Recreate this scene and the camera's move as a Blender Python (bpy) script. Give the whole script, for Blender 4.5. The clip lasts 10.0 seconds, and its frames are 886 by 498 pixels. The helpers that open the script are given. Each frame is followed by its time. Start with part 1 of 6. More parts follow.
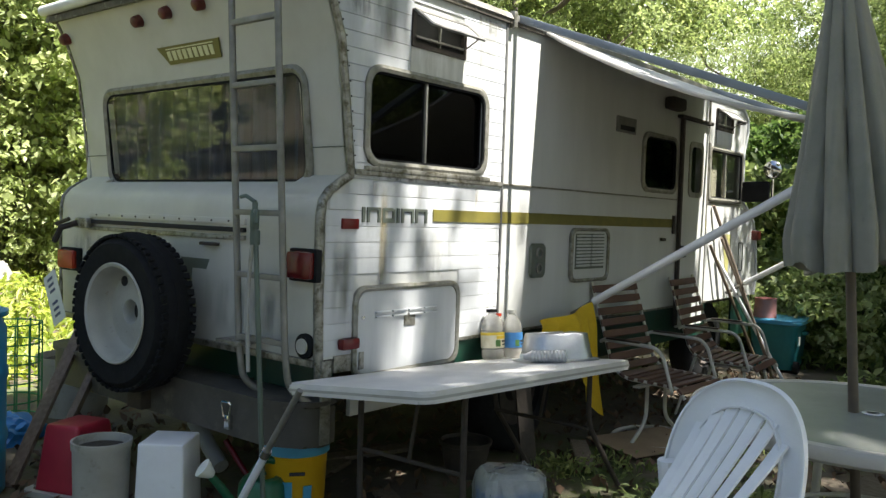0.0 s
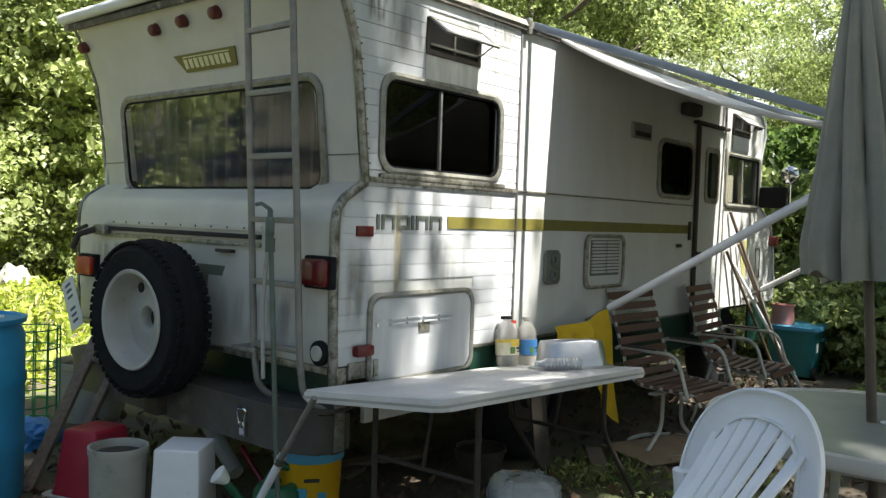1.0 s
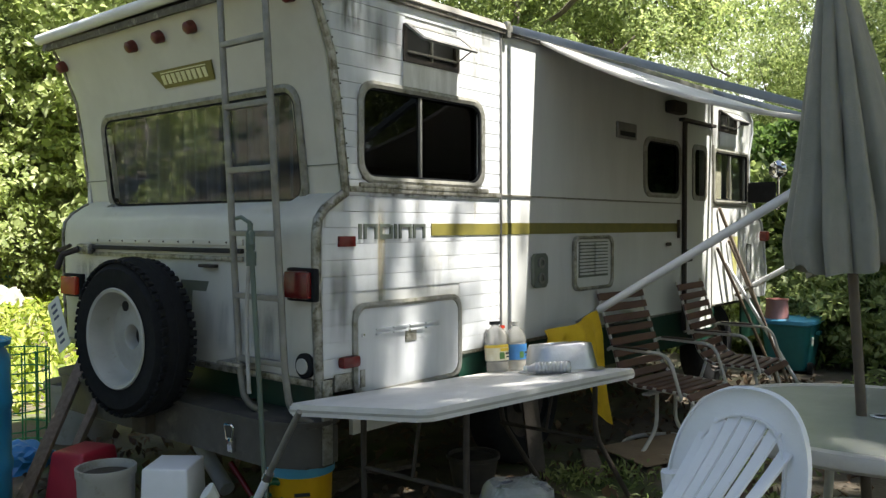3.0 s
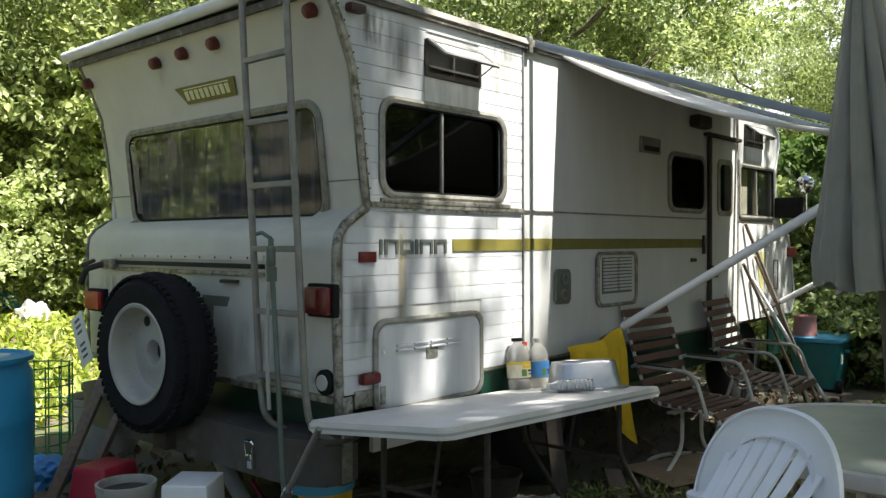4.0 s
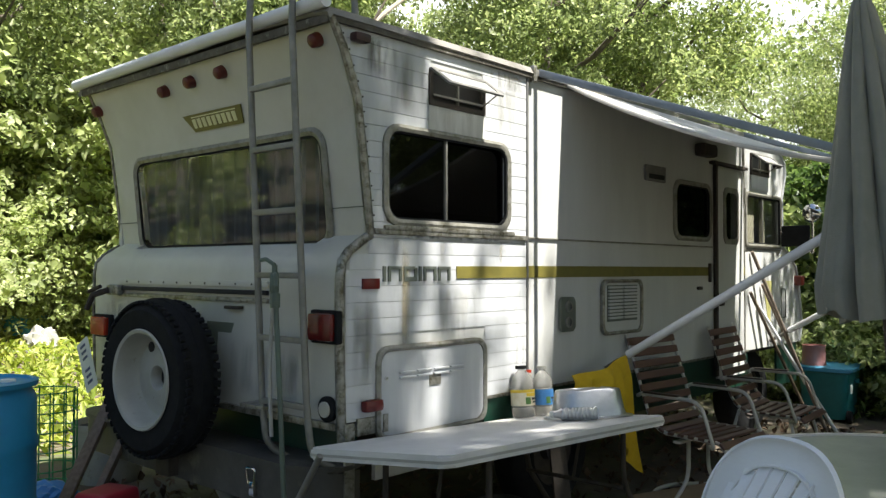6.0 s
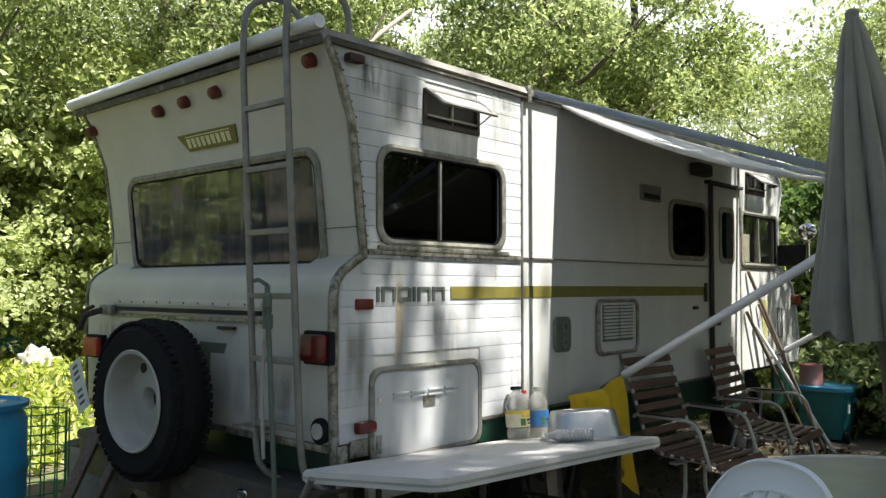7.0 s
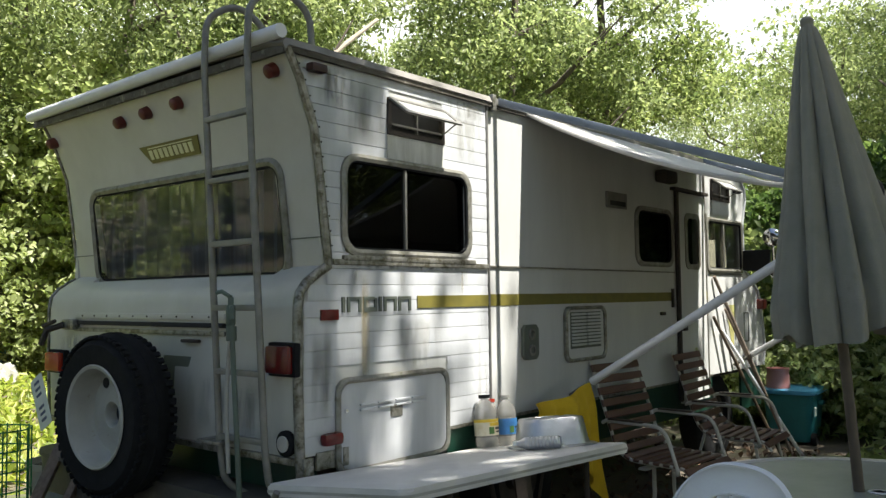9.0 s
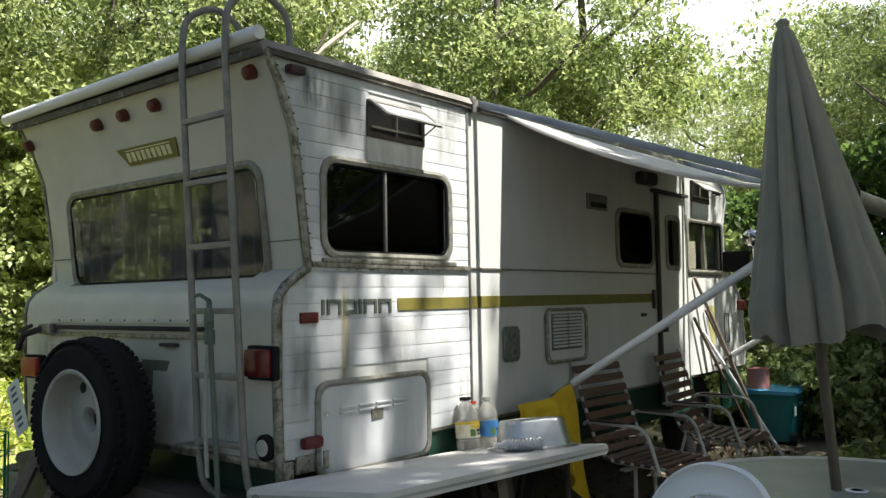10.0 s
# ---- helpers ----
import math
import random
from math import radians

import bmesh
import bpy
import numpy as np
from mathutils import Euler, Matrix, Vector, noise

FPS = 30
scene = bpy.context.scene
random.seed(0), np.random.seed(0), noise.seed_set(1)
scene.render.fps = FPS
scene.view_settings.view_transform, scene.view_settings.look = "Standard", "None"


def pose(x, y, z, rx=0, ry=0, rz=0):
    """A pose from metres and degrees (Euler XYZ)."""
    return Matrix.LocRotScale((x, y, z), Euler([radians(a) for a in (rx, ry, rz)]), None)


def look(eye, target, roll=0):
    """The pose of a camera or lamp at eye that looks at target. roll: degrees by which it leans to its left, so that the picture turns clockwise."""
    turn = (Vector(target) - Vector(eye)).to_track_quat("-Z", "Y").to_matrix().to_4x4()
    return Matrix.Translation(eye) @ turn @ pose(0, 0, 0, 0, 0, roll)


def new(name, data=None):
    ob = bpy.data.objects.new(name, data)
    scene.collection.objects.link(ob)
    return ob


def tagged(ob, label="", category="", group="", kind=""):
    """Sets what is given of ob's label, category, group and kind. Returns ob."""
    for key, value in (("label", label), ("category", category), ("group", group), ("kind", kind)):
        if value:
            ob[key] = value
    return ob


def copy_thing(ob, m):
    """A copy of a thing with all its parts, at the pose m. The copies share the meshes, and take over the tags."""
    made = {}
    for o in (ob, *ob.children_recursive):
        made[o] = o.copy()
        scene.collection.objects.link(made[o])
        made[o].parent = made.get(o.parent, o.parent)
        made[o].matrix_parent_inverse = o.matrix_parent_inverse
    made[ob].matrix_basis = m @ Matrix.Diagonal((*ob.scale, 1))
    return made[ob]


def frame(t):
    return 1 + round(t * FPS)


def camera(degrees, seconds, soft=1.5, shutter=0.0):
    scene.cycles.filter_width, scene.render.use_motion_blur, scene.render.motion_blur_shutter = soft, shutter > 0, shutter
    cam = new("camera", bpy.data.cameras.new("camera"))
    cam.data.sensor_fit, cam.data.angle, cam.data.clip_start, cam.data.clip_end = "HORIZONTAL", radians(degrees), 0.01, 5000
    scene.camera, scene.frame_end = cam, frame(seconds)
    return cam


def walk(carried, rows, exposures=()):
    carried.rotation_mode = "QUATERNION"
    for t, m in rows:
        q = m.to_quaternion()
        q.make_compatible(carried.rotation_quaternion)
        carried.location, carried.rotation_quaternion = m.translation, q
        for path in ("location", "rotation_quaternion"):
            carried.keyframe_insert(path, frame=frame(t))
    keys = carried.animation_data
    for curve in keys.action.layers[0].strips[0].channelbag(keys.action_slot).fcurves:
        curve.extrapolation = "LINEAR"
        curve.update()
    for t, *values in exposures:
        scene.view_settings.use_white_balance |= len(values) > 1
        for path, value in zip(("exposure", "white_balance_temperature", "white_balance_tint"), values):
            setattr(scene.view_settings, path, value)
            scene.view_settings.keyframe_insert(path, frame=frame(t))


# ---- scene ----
cam = camera(56.2, 10.0, soft=1.4)
PATH = [
    (0, (-2.419, -2.638, 1.404), (-0.866, -1.38, 1.326), 1.9),
    (0.5, (-2.419, -2.638, 1.407), (-0.876, -1.37, 1.321), 2.2),
    (1, (-2.417, -2.642, 1.418), (-0.888, -1.355, 1.349), 1.9),
    (1.5, (-2.411, -2.653, 1.416), (-0.907, -1.337, 1.345), 1.2),
    (2, (-2.399, -2.67, 1.424), (-0.889, -1.36, 1.376), 0.4),
    (2.5, (-2.38, -2.682, 1.424), (-0.843, -1.403, 1.369), 0.0),
    (4, (-2.328, -2.663, 1.426), (-0.831, -1.337, 1.408), -0.1),
    (4.5, (-2.344, -2.679, 1.429), (-0.858, -1.341, 1.493), 1.8),
    (5, (-2.349, -2.677, 1.42), (-0.861, -1.341, 1.469), 1.4),
    (6.5, (-2.301, -2.693, 1.429), (-0.821, -1.35, 1.494), -0.3),
    (7, (-2.297, -2.692, 1.434), (-0.812, -1.355, 1.526), 0.1),
    (7.5, (-2.294, -2.704, 1.43), (-0.811, -1.364, 1.512), -0.6),
    (8, (-2.281, -2.689, 1.432), (-0.801, -1.346, 1.497), 0.3),
    (8.5, (-2.275, -2.698, 1.432), (-0.764, -1.392, 1.536), -0.0),
    (9, (-2.27, -2.714, 1.433), (-0.743, -1.427, 1.547), -0.7),
    (9.5, (-2.258, -2.723, 1.432), (-0.717, -1.453, 1.545), -1.2),
    (10, (-2.255, -2.722, 1.43), (-0.703, -1.466, 1.55), -1.0),
]
walk(cam, [(t, look(eye, target, roll)) for t, eye, target, roll in PATH],
     exposures=[(0, 1.94), (4.0, 1.82), (7.0, 1.62), (10.0, 1.53)])

# ---- light ----
SUN = Vector((0.18, -1.0, 2.0)).normalized()
world = bpy.data.worlds.new("sky")
scene.world = world
world.use_nodes = True
wn = world.node_tree
sky = wn.nodes.new("ShaderNodeTexSky")
sky.sky_type = "NISHITA"
sky.sun_disc = False
sky.sun_elevation = math.asin(SUN.z)
sky.sun_rotation = math.atan2(SUN.x, SUN.y)
sky.dust_density = 1.5
wn.links.new(sky.outputs[0], wn.nodes["Background"].inputs[0])
wn.nodes["Background"].inputs[1].default_value = 0.051
sun = new("sun", bpy.data.lights.new("sun", "SUN"))
sun.data.energy = 4.4
sun.data.angle = radians(0.53)
sun.data.color = (1.0, 0.97, 0.90)
sun.matrix_world = look(SUN * 40, (0, 0, 0))

# ---- materials ----


def mat(name, c1, c2=None, rough=0.6, metal=0.0, scale=6.0, bump=0.0, bscale=60.0, spots=None, spot_at=0.62,
        spot_scale=9.0, stretch=(1, 1, 1), island=0.0, obj=0.0, spec=0.5):
    m = bpy.data.materials.new(name)
    m.use_nodes = True
    nt = m.node_tree
    N, L = nt.nodes, nt.links
    p = N["Principled BSDF"]
    p.inputs["Roughness"].default_value = rough
    p.inputs["Metallic"].default_value = metal
    p.inputs["Specular IOR Level"].default_value = spec
    tc = N.new("ShaderNodeTexCoord")
    mp = N.new("ShaderNodeMapping")
    mp.inputs["Scale"].default_value = stretch
    L.new(tc.outputs["Object"], mp.inputs[0])
    c2 = c2 or tuple(v * 0.75 for v in c1)
    big = N.new("ShaderNodeTexNoise")
    big.inputs["Scale"].default_value = scale
    big.inputs["Detail"].default_value = 8
    big.inputs["Roughness"].default_value = 0.65
    L.new(mp.outputs[0], big.inputs[0])
    ramp = N.new("ShaderNodeValToRGB")
    ramp.color_ramp.elements[0].position, ramp.color_ramp.elements[1].position = 0.32, 0.68
    ramp.color_ramp.elements[0].color = (*c2, 1)
    ramp.color_ramp.elements[1].color = (*c1, 1)
    L.new(big.outputs[0], ramp.inputs[0])
    col = ramp.outputs[0]
    if spots:
        n2 = N.new("ShaderNodeTexNoise")
        n2.inputs["Scale"].default_value = spot_scale
        n2.inputs["Detail"].default_value = 10
        n2.inputs["Roughness"].default_value = 0.7
        L.new(mp.outputs[0], n2.inputs[0])
        r2 = N.new("ShaderNodeValToRGB")
        r2.color_ramp.elements[0].position, r2.color_ramp.elements[1].position = spot_at - 0.06, spot_at + 0.08
        L.new(n2.outputs[0], r2.inputs[0])
        mx = N.new("ShaderNodeMix")
        mx.data_type = "RGBA"
        L.new(r2.outputs[0], mx.inputs[0])
        L.new(col, mx.inputs[6])
        mx.inputs[7].default_value = (*spots, 1)
        col = mx.outputs[2]
    if island or obj:
        src = N.new("ShaderNodeNewGeometry").outputs["Random Per Island"] if island else N.new("ShaderNodeObjectInfo").outputs["Random"]
        hs = N.new("ShaderNodeHueSaturation")
        mr = N.new("ShaderNodeMapRange")
        mr.inputs[3].default_value, mr.inputs[4].default_value = 1 - (island or obj), 1 + (island or obj)
        L.new(src, mr.inputs[0])
        L.new(mr.outputs[0], hs.inputs["Value"])
        L.new(col, hs.inputs["Color"])
        col = hs.outputs[0]
    L.new(col, p.inputs["Base Color"])
    if bump:
        n3 = N.new("ShaderNodeTexNoise")
        n3.inputs["Scale"].default_value = bscale
        n3.inputs["Detail"].default_value = 6
        L.new(mp.outputs[0], n3.inputs[0])
        b = N.new("ShaderNodeBump")
        b.inputs["Strength"].default_value = bump
        b.inputs["Distance"].default_value = 0.01
        L.new(n3.outputs[0], b.inputs["Height"])
        L.new(b.outputs[0], p.inputs["Normal"])
    return m


def leaf_mat(name, dark, light, yellow, glow=0.45):
    m = bpy.data.materials.new(name)
    m.use_nodes = True
    nt = m.node_tree
    N, L = nt.nodes, nt.links
    p = N["Principled BSDF"]
    p.inputs["Roughness"].default_value = 0.42
    p.inputs["Specular IOR Level"].default_value = 0.4
    rnd = N.new("ShaderNodeNewGeometry").outputs["Random Per Island"]
    ramp = N.new("ShaderNodeValToRGB")
    e = ramp.color_ramp.elements
    e[0].color, e[1].color = (*dark, 1), (*yellow, 1)
    mid = e.new(0.6)
    mid.color = (*light, 1)
    L.new(rnd, ramp.inputs[0])
    L.new(ramp.outputs[0], p.inputs["Base Color"])
    tr = N.new("ShaderNodeBsdfTranslucent")
    hs = N.new("ShaderNodeHueSaturation")
    hs.inputs["Value"].default_value = 1.5
    hs.inputs["Saturation"].default_value = 1.1
    L.new(ramp.outputs[0], hs.inputs["Color"])
    L.new(hs.outputs[0], tr.inputs[0])
    mix = N.new("ShaderNodeMixShader")
    mix.inputs[0].default_value = glow
    L.new(p.outputs[0], mix.inputs[1])
    L.new(tr.outputs[0], mix.inputs[2])
    L.new(mix.outputs[0], N["Material Output"].inputs[0])
    return m


def glass_mat(name, tint, rough=0.02, gain=0.6, base=0.05):
    m = bpy.data.materials.new(name)
    m.use_nodes = True
    N, L = m.node_tree.nodes, m.node_tree.links
    t = N.new("ShaderNodeBsdfTransparent")
    t.inputs[0].default_value = (*tint, 1)
    g = N.new("ShaderNodeBsdfGlossy")
    g.inputs["Roughness"].default_value = rough
    f = N.new("ShaderNodeLayerWeight")
    f.inputs[0].default_value = 0.5
    pw = N.new("ShaderNodeMath")
    pw.operation = "POWER"
    pw.inputs[1].default_value = 4.0
    L.new(f.outputs["Facing"], pw.inputs[0])
    md = N.new("ShaderNodeMath")
    md.operation = "MULTIPLY_ADD"
    md.inputs[1].default_value, md.inputs[2].default_value = gain, base
    L.new(pw.outputs[0], md.inputs[0])
    mix = N.new("ShaderNodeMixShader")
    L.new(md.outputs[0], mix.inputs[0])
    L.new(t.outputs[0], mix.inputs[1])
    L.new(g.outputs[0], mix.inputs[2])
    L.new(mix.outputs[0], N["Material Output"].inputs[0])
    return m


CREAM = mat("aged cream fibreglass", (0.58, 0.57, 0.52), (0.50, 0.49, 0.44), 0.38, scale=3, spots=(0.42, 0.41, 0.35), spot_at=0.72, spot_scale=7)
LEDGE = CREAM
WHITE = mat("white painted aluminium", (0.60, 0.61, 0.62), (0.50, 0.51, 0.52), 0.35, scale=3, spots=(0.55, 0.54, 0.48), spot_at=0.72,
            spot_scale=3, stretch=(4, 1, 0.5), bump=0.05, bscale=20, obj=0.05)
SHELL = mat("white side panel paint", (0.60, 0.60, 0.575), (0.52, 0.52, 0.50), 0.4, scale=1.5, spots=(0.6, 0.58, 0.52), spot_at=0.7, spot_scale=2.5, stretch=(3, 1, 0.6))
TRIM = mat("weathered aluminium trim", (0.40, 0.39, 0.35), (0.20, 0.19, 0.155), 0.45, 0.6, scale=25, spots=(0.10, 0.09, 0.055), spot_at=0.55, spot_scale=22, bump=0.2, bscale=80)
ROOFDIRT = mat("grimy roof rail", (0.14, 0.125, 0.10), (0.06, 0.053, 0.04), 0.7, scale=14, spots=(0.4, 0.38, 0.33), spot_at=0.62, spot_scale=20, bump=0.3)
ALU = mat("grey aluminium tube", (0.27, 0.26, 0.235), (0.17, 0.165, 0.145), 0.5, 0.35, scale=12, bump=0.05)
FRAMEM = mat("mossy window rubber and alloy", (0.34, 0.33, 0.29), (0.18, 0.17, 0.135), 0.55, 0.3, scale=18, spots=(0.14, 0.13, 0.08), spot_at=0.6, spot_scale=24)
OLIVE = mat("faded olive vinyl stripe", (0.20, 0.17, 0.035), (0.14, 0.125, 0.03), 0.5, scale=10)
PALEPRINT = mat("pale yellow badge print", (0.72, 0.70, 0.42), (0.62, 0.60, 0.34), 0.5, scale=20)
OLIVELT = mat("pale olive vinyl", (0.42, 0.40, 0.16), (0.36, 0.34, 0.13), 0.5, scale=10)
GREYVINYL = mat("grey green vinyl", (0.13, 0.15, 0.12), (0.10, 0.11, 0.09), 0.5)
GREEN = mat("dark green skirt paint", (0.009, 0.050, 0.030), (0.006, 0.030, 0.020), 0.4, scale=4, spots=(0.03, 0.03, 0.02), spot_at=0.6)
# plain black, mostly painted where openings and rooms get no light
DARK = mat("black, also for unlit depth", (0.02, 0.02, 0.02), (0.012, 0.012, 0.012), 0.8)
RUBBER = mat("black tyre rubber", (0.016, 0.017, 0.018), (0.010, 0.010, 0.011), 0.9, spec=0.2, scale=20, bump=0.2, bscale=50)
RIM = mat("chalky white rim paint", (0.44, 0.435, 0.39), (0.36, 0.35, 0.31), 0.5, scale=6, spots=(0.22, 0.18, 0.13), spot_at=0.68, spot_scale=16)
BROWNLENS = mat("dirty maroon lens", (0.055, 0.018, 0.016), (0.03, 0.012, 0.011), 0.5, scale=15)
RED = mat("red lens", (0.15, 0.009, 0.009), (0.09, 0.006, 0.006), 0.25, scale=8)
MARKER = mat("faded red marker lens", (0.15, 0.028, 0.018), (0.09, 0.018, 0.012), 0.4, scale=15)
AMBER = mat("amber lens", (0.40, 0.035, 0.014), (0.28, 0.022, 0.010), 0.25)
CHROME = mat("chrome", (0.75, 0.75, 0.75), (0.6, 0.6, 0.6), 0.12, 1.0, scale=20)
BUMPER = mat("dusty dark bumper steel", (0.085, 0.078, 0.066), (0.05, 0.046, 0.04), 0.6, scale=5, spots=(0.14, 0.125, 0.10), spot_at=0.62, spot_scale=6, bump=0.2, bscale=40)
RUST = mat("rusty dark steel", (0.06, 0.045, 0.035), (0.03, 0.025, 0.02), 0.75, scale=14, bump=0.2)
PVC = mat("white plastic pipe", (0.78, 0.79, 0.82), (0.70, 0.70, 0.72), 0.4, scale=6, spots=(0.45, 0.43, 0.38), spot_at=0.7, spot_scale=12)
AWNING = mat("grey white awning vinyl", (0.62, 0.60, 0.56), (0.50, 0.48, 0.44), 0.6, scale=4, spots=(0.35, 0.32, 0.27), spot_at=0.66, spot_scale=5, bump=0.2, bscale=12)
CANVAS = mat("grey green umbrella canvas", (0.285, 0.272, 0.225), (0.22, 0.22, 0.18), 0.9, scale=5, bump=0.3, bscale=220, spots=(0.19, 0.18, 0.15), spot_at=0.68)
BRONZE = mat("brown umbrella pole", (0.10, 0.075, 0.05), (0.07, 0.05, 0.035), 0.5, scale=14)
PLASTIC = mat("white moulded plastic", (0.80, 0.81, 0.82), (0.73, 0.73, 0.73), 0.45, scale=5, spots=(0.5, 0.5, 0.46), spot_at=0.7, spot_scale=14, bump=0.06, bscale=90)
TABLETOP = mat("worn white table plastic", (0.70, 0.68, 0.65), (0.60, 0.58, 0.55), 0.5, scale=7, spots=(0.42, 0.38, 0.34), spot_at=0.68, spot_scale=9, bump=0.15, bscale=120)
FROST = mat("frosted patio glass", (0.30, 0.31, 0.28), (0.25, 0.26, 0.23), 0.22, scale=6, spots=(0.26, 0.25, 0.21), spot_at=0.68, spot_scale=8, bump=0.04, bscale=200)
CREAMTUBE = mat("cream enamelled tube", (0.55, 0.52, 0.46), (0.45, 0.42, 0.37), 0.4, scale=12)
SLAT = mat("brown vinyl strap", (0.13, 0.062, 0.040), (0.085, 0.042, 0.030), 0.5, scale=8, obj=0.15)
WOODARM = mat("dark arm wood", (0.06, 0.035, 0.025), (0.04, 0.025, 0.018), 0.5, scale=10, stretch=(1, 8, 8))
YELLOW = mat("yellow towel cloth", (0.70, 0.46, 0.02), (0.58, 0.36, 0.015), 0.95, scale=9, bump=0.5, bscale=160)
FOIL = mat("aluminium roasting pan", (0.62, 0.63, 0.65), (0.5, 0.5, 0.52), 0.38, 0.95, scale=10, bump=0.25, bscale=30)
BUCKET = mat("yellow pail plastic", (0.72, 0.42, 0.015), (0.62, 0.34, 0.012), 0.4, scale=6, spots=(0.35, 0.24, 0.05), spot_at=0.7)
BLUE = mat("blue barrel plastic", (0.03, 0.29, 0.53), (0.025, 0.235, 0.45), 0.4, scale=5, spots=(0.08, 0.25, 0.4), spot_at=0.7, bump=0.05)
BLUELID = mat("light blue plastic", (0.08, 0.36, 0.55), (0.06, 0.28, 0.46), 0.4, scale=6)
REDP = mat("faded red plastic", (0.36, 0.02, 0.04), (0.28, 0.015, 0.03), 0.45, scale=6)
GREYP = mat("dirty grey plastic pot", (0.42, 0.41, 0.37), (0.33, 0.32, 0.28), 0.6, scale=5, spots=(0.2, 0.19, 0.14), spot_at=0.62, spot_scale=7)
CANGREEN = mat("green watering can plastic", (0.015, 0.13, 0.06), (0.01, 0.09, 0.04), 0.35, scale=6)
TEAL = mat("teal tote plastic", (0.025, 0.20, 0.215), (0.02, 0.15, 0.165), 0.4, scale=6)
PINK = mat("faded pink plastic", (0.55, 0.24, 0.22), (0.45, 0.19, 0.17), 0.55, scale=6)
WOOD = mat("weathered grey plank", (0.23, 0.18, 0.14), (0.13, 0.10, 0.075), 0.85, scale=4, stretch=(12, 12, 1), bump=0.4, bscale=30)
CARD = mat("brown cardboard", (0.34, 0.24, 0.15), (0.26, 0.18, 0.11), 0.9, scale=6)
BARK = mat("grey brown bark", (0.17, 0.14, 0.11), (0.08, 0.065, 0.05), 0.95, scale=6, stretch=(4, 4, 1), bump=0.9, bscale=14)
SOIL = mat("potting soil", (0.06, 0.05, 0.04), (0.03, 0.025, 0.02), 0.95, scale=20, bump=0.8)
WIREG = mat("green coated wire", (0.03, 0.28, 0.10), (0.02, 0.2, 0.07), 0.5)
HOSE = mat("green grey hose", (0.10, 0.14, 0.11), (0.08, 0.10, 0.08), 0.5)
TARP = mat("blue tarpaulin", (0.04, 0.25, 0.6), (0.03, 0.18, 0.45), 0.35, scale=9)
# the dark upright stripes paint the shade in the pleats
CURTAIN = mat("grey blue curtain cloth, pleat shade in colour", (0.11, 0.13, 0.165), (0.03, 0.036, 0.045), 0.95, scale=2, bump=0.2, stretch=(1, 12, 0.3))
JUICE = mat("cloudy juice bottle", (0.60, 0.58, 0.52), (0.44, 0.41, 0.36), 0.12, scale=9)
JUICE.node_tree.nodes["Principled BSDF"].inputs["Alpha"].default_value = 0.48
LABELG = mat("printed label", (0.75, 0.70, 0.55), (0.62, 0.55, 0.35), 0.5, scale=30)
LABELGREEN = mat("green label print", (0.10, 0.22, 0.06), (0.07, 0.15, 0.04), 0.5, scale=30)
LABELY = mat("yellow label band", (0.75, 0.55, 0.05), (0.6, 0.4, 0.04), 0.5, scale=30)
LABELB = mat("blue label", (0.06, 0.24, 0.55), (0.05, 0.18, 0.42), 0.5, scale=30)
INK = mat("dark print", (0.03, 0.03, 0.035), None, 0.6)
BARWHITE = mat("white print", (0.85, 0.85, 0.78), (0.78, 0.78, 0.7), 0.5)
PLATEM = mat("licence plate enamel", (0.62, 0.66, 0.70), (0.52, 0.56, 0.6), 0.4, scale=14)
PLATEINK = mat("navy plate print", (0.03, 0.05, 0.16), None, 0.5)
CLEARP = mat("crumpled clear film", (0.75, 0.77, 0.78), (0.6, 0.62, 0.64), 0.18, scale=20, bump=0.5, bscale=40)
CLEARP.node_tree.nodes["Principled BSDF"].inputs["Alpha"].default_value = 0.42
FLAP = leaf_mat("frosted vent pane", (0.55, 0.55, 0.53), (0.6, 0.6, 0.58), (0.62, 0.62, 0.6), 0.6)
PANE = glass_mat("dark tinted glass", (0.10, 0.105, 0.11))
PANEREAR = glass_mat("rear window glass", (0.92, 0.92, 0.9), 0.0, 0.5, 0.04)
PANECAB = glass_mat("cab window glass", (0.8, 0.82, 0.8))
LEAF = leaf_mat("broad leaf", (0.11, 0.15, 0.058), (0.235, 0.285, 0.108), (0.40, 0.44, 0.19), 0.55)
# leaf colour brightened to carry the sunlight on the vines
LEAFSUN = leaf_mat("vine leaf, sunlight in colour", (0.20, 0.245, 0.10), (0.39, 0.44, 0.19), (0.57, 0.60, 0.34), 0.5)
# leaf colour paled to carry the haze over distant trees
LEAFFAR = leaf_mat("woodland leaf, haze in colour", (0.12, 0.155, 0.068), (0.27, 0.32, 0.14), (0.44, 0.48, 0.23), 0.52)
# leaf colour darkened to carry the shade of thickets and rear trees
LEAFSHADE = leaf_mat("leaf, shade in colour", (0.045, 0.08, 0.026), (0.10, 0.155, 0.045), (0.18, 0.24, 0.08), 0.45)
GRASS = leaf_mat("grass blade", (0.14, 0.19, 0.03), (0.32, 0.38, 0.07), (0.5, 0.5, 0.16), 0.45)
LITTER = mat("dead leaf litter", (0.16, 0.10, 0.06), (0.08, 0.05, 0.03), 0.9, island=0.5)

# ---- mesh tools ----


def finish(name, me, material, parent=None, label="", smooth=40):
    if smooth:
        me.polygons.foreach_set("use_smooth", [True] * len(me.polygons))
        me.set_sharp_from_angle(angle=radians(smooth))
    me.materials.append(material)
    ob = new(name, me)
    if parent:
        ob.parent = parent
        ob.matrix_parent_inverse = parent.matrix_world.inverted()
    if label:
        tagged(ob, label)
    return ob


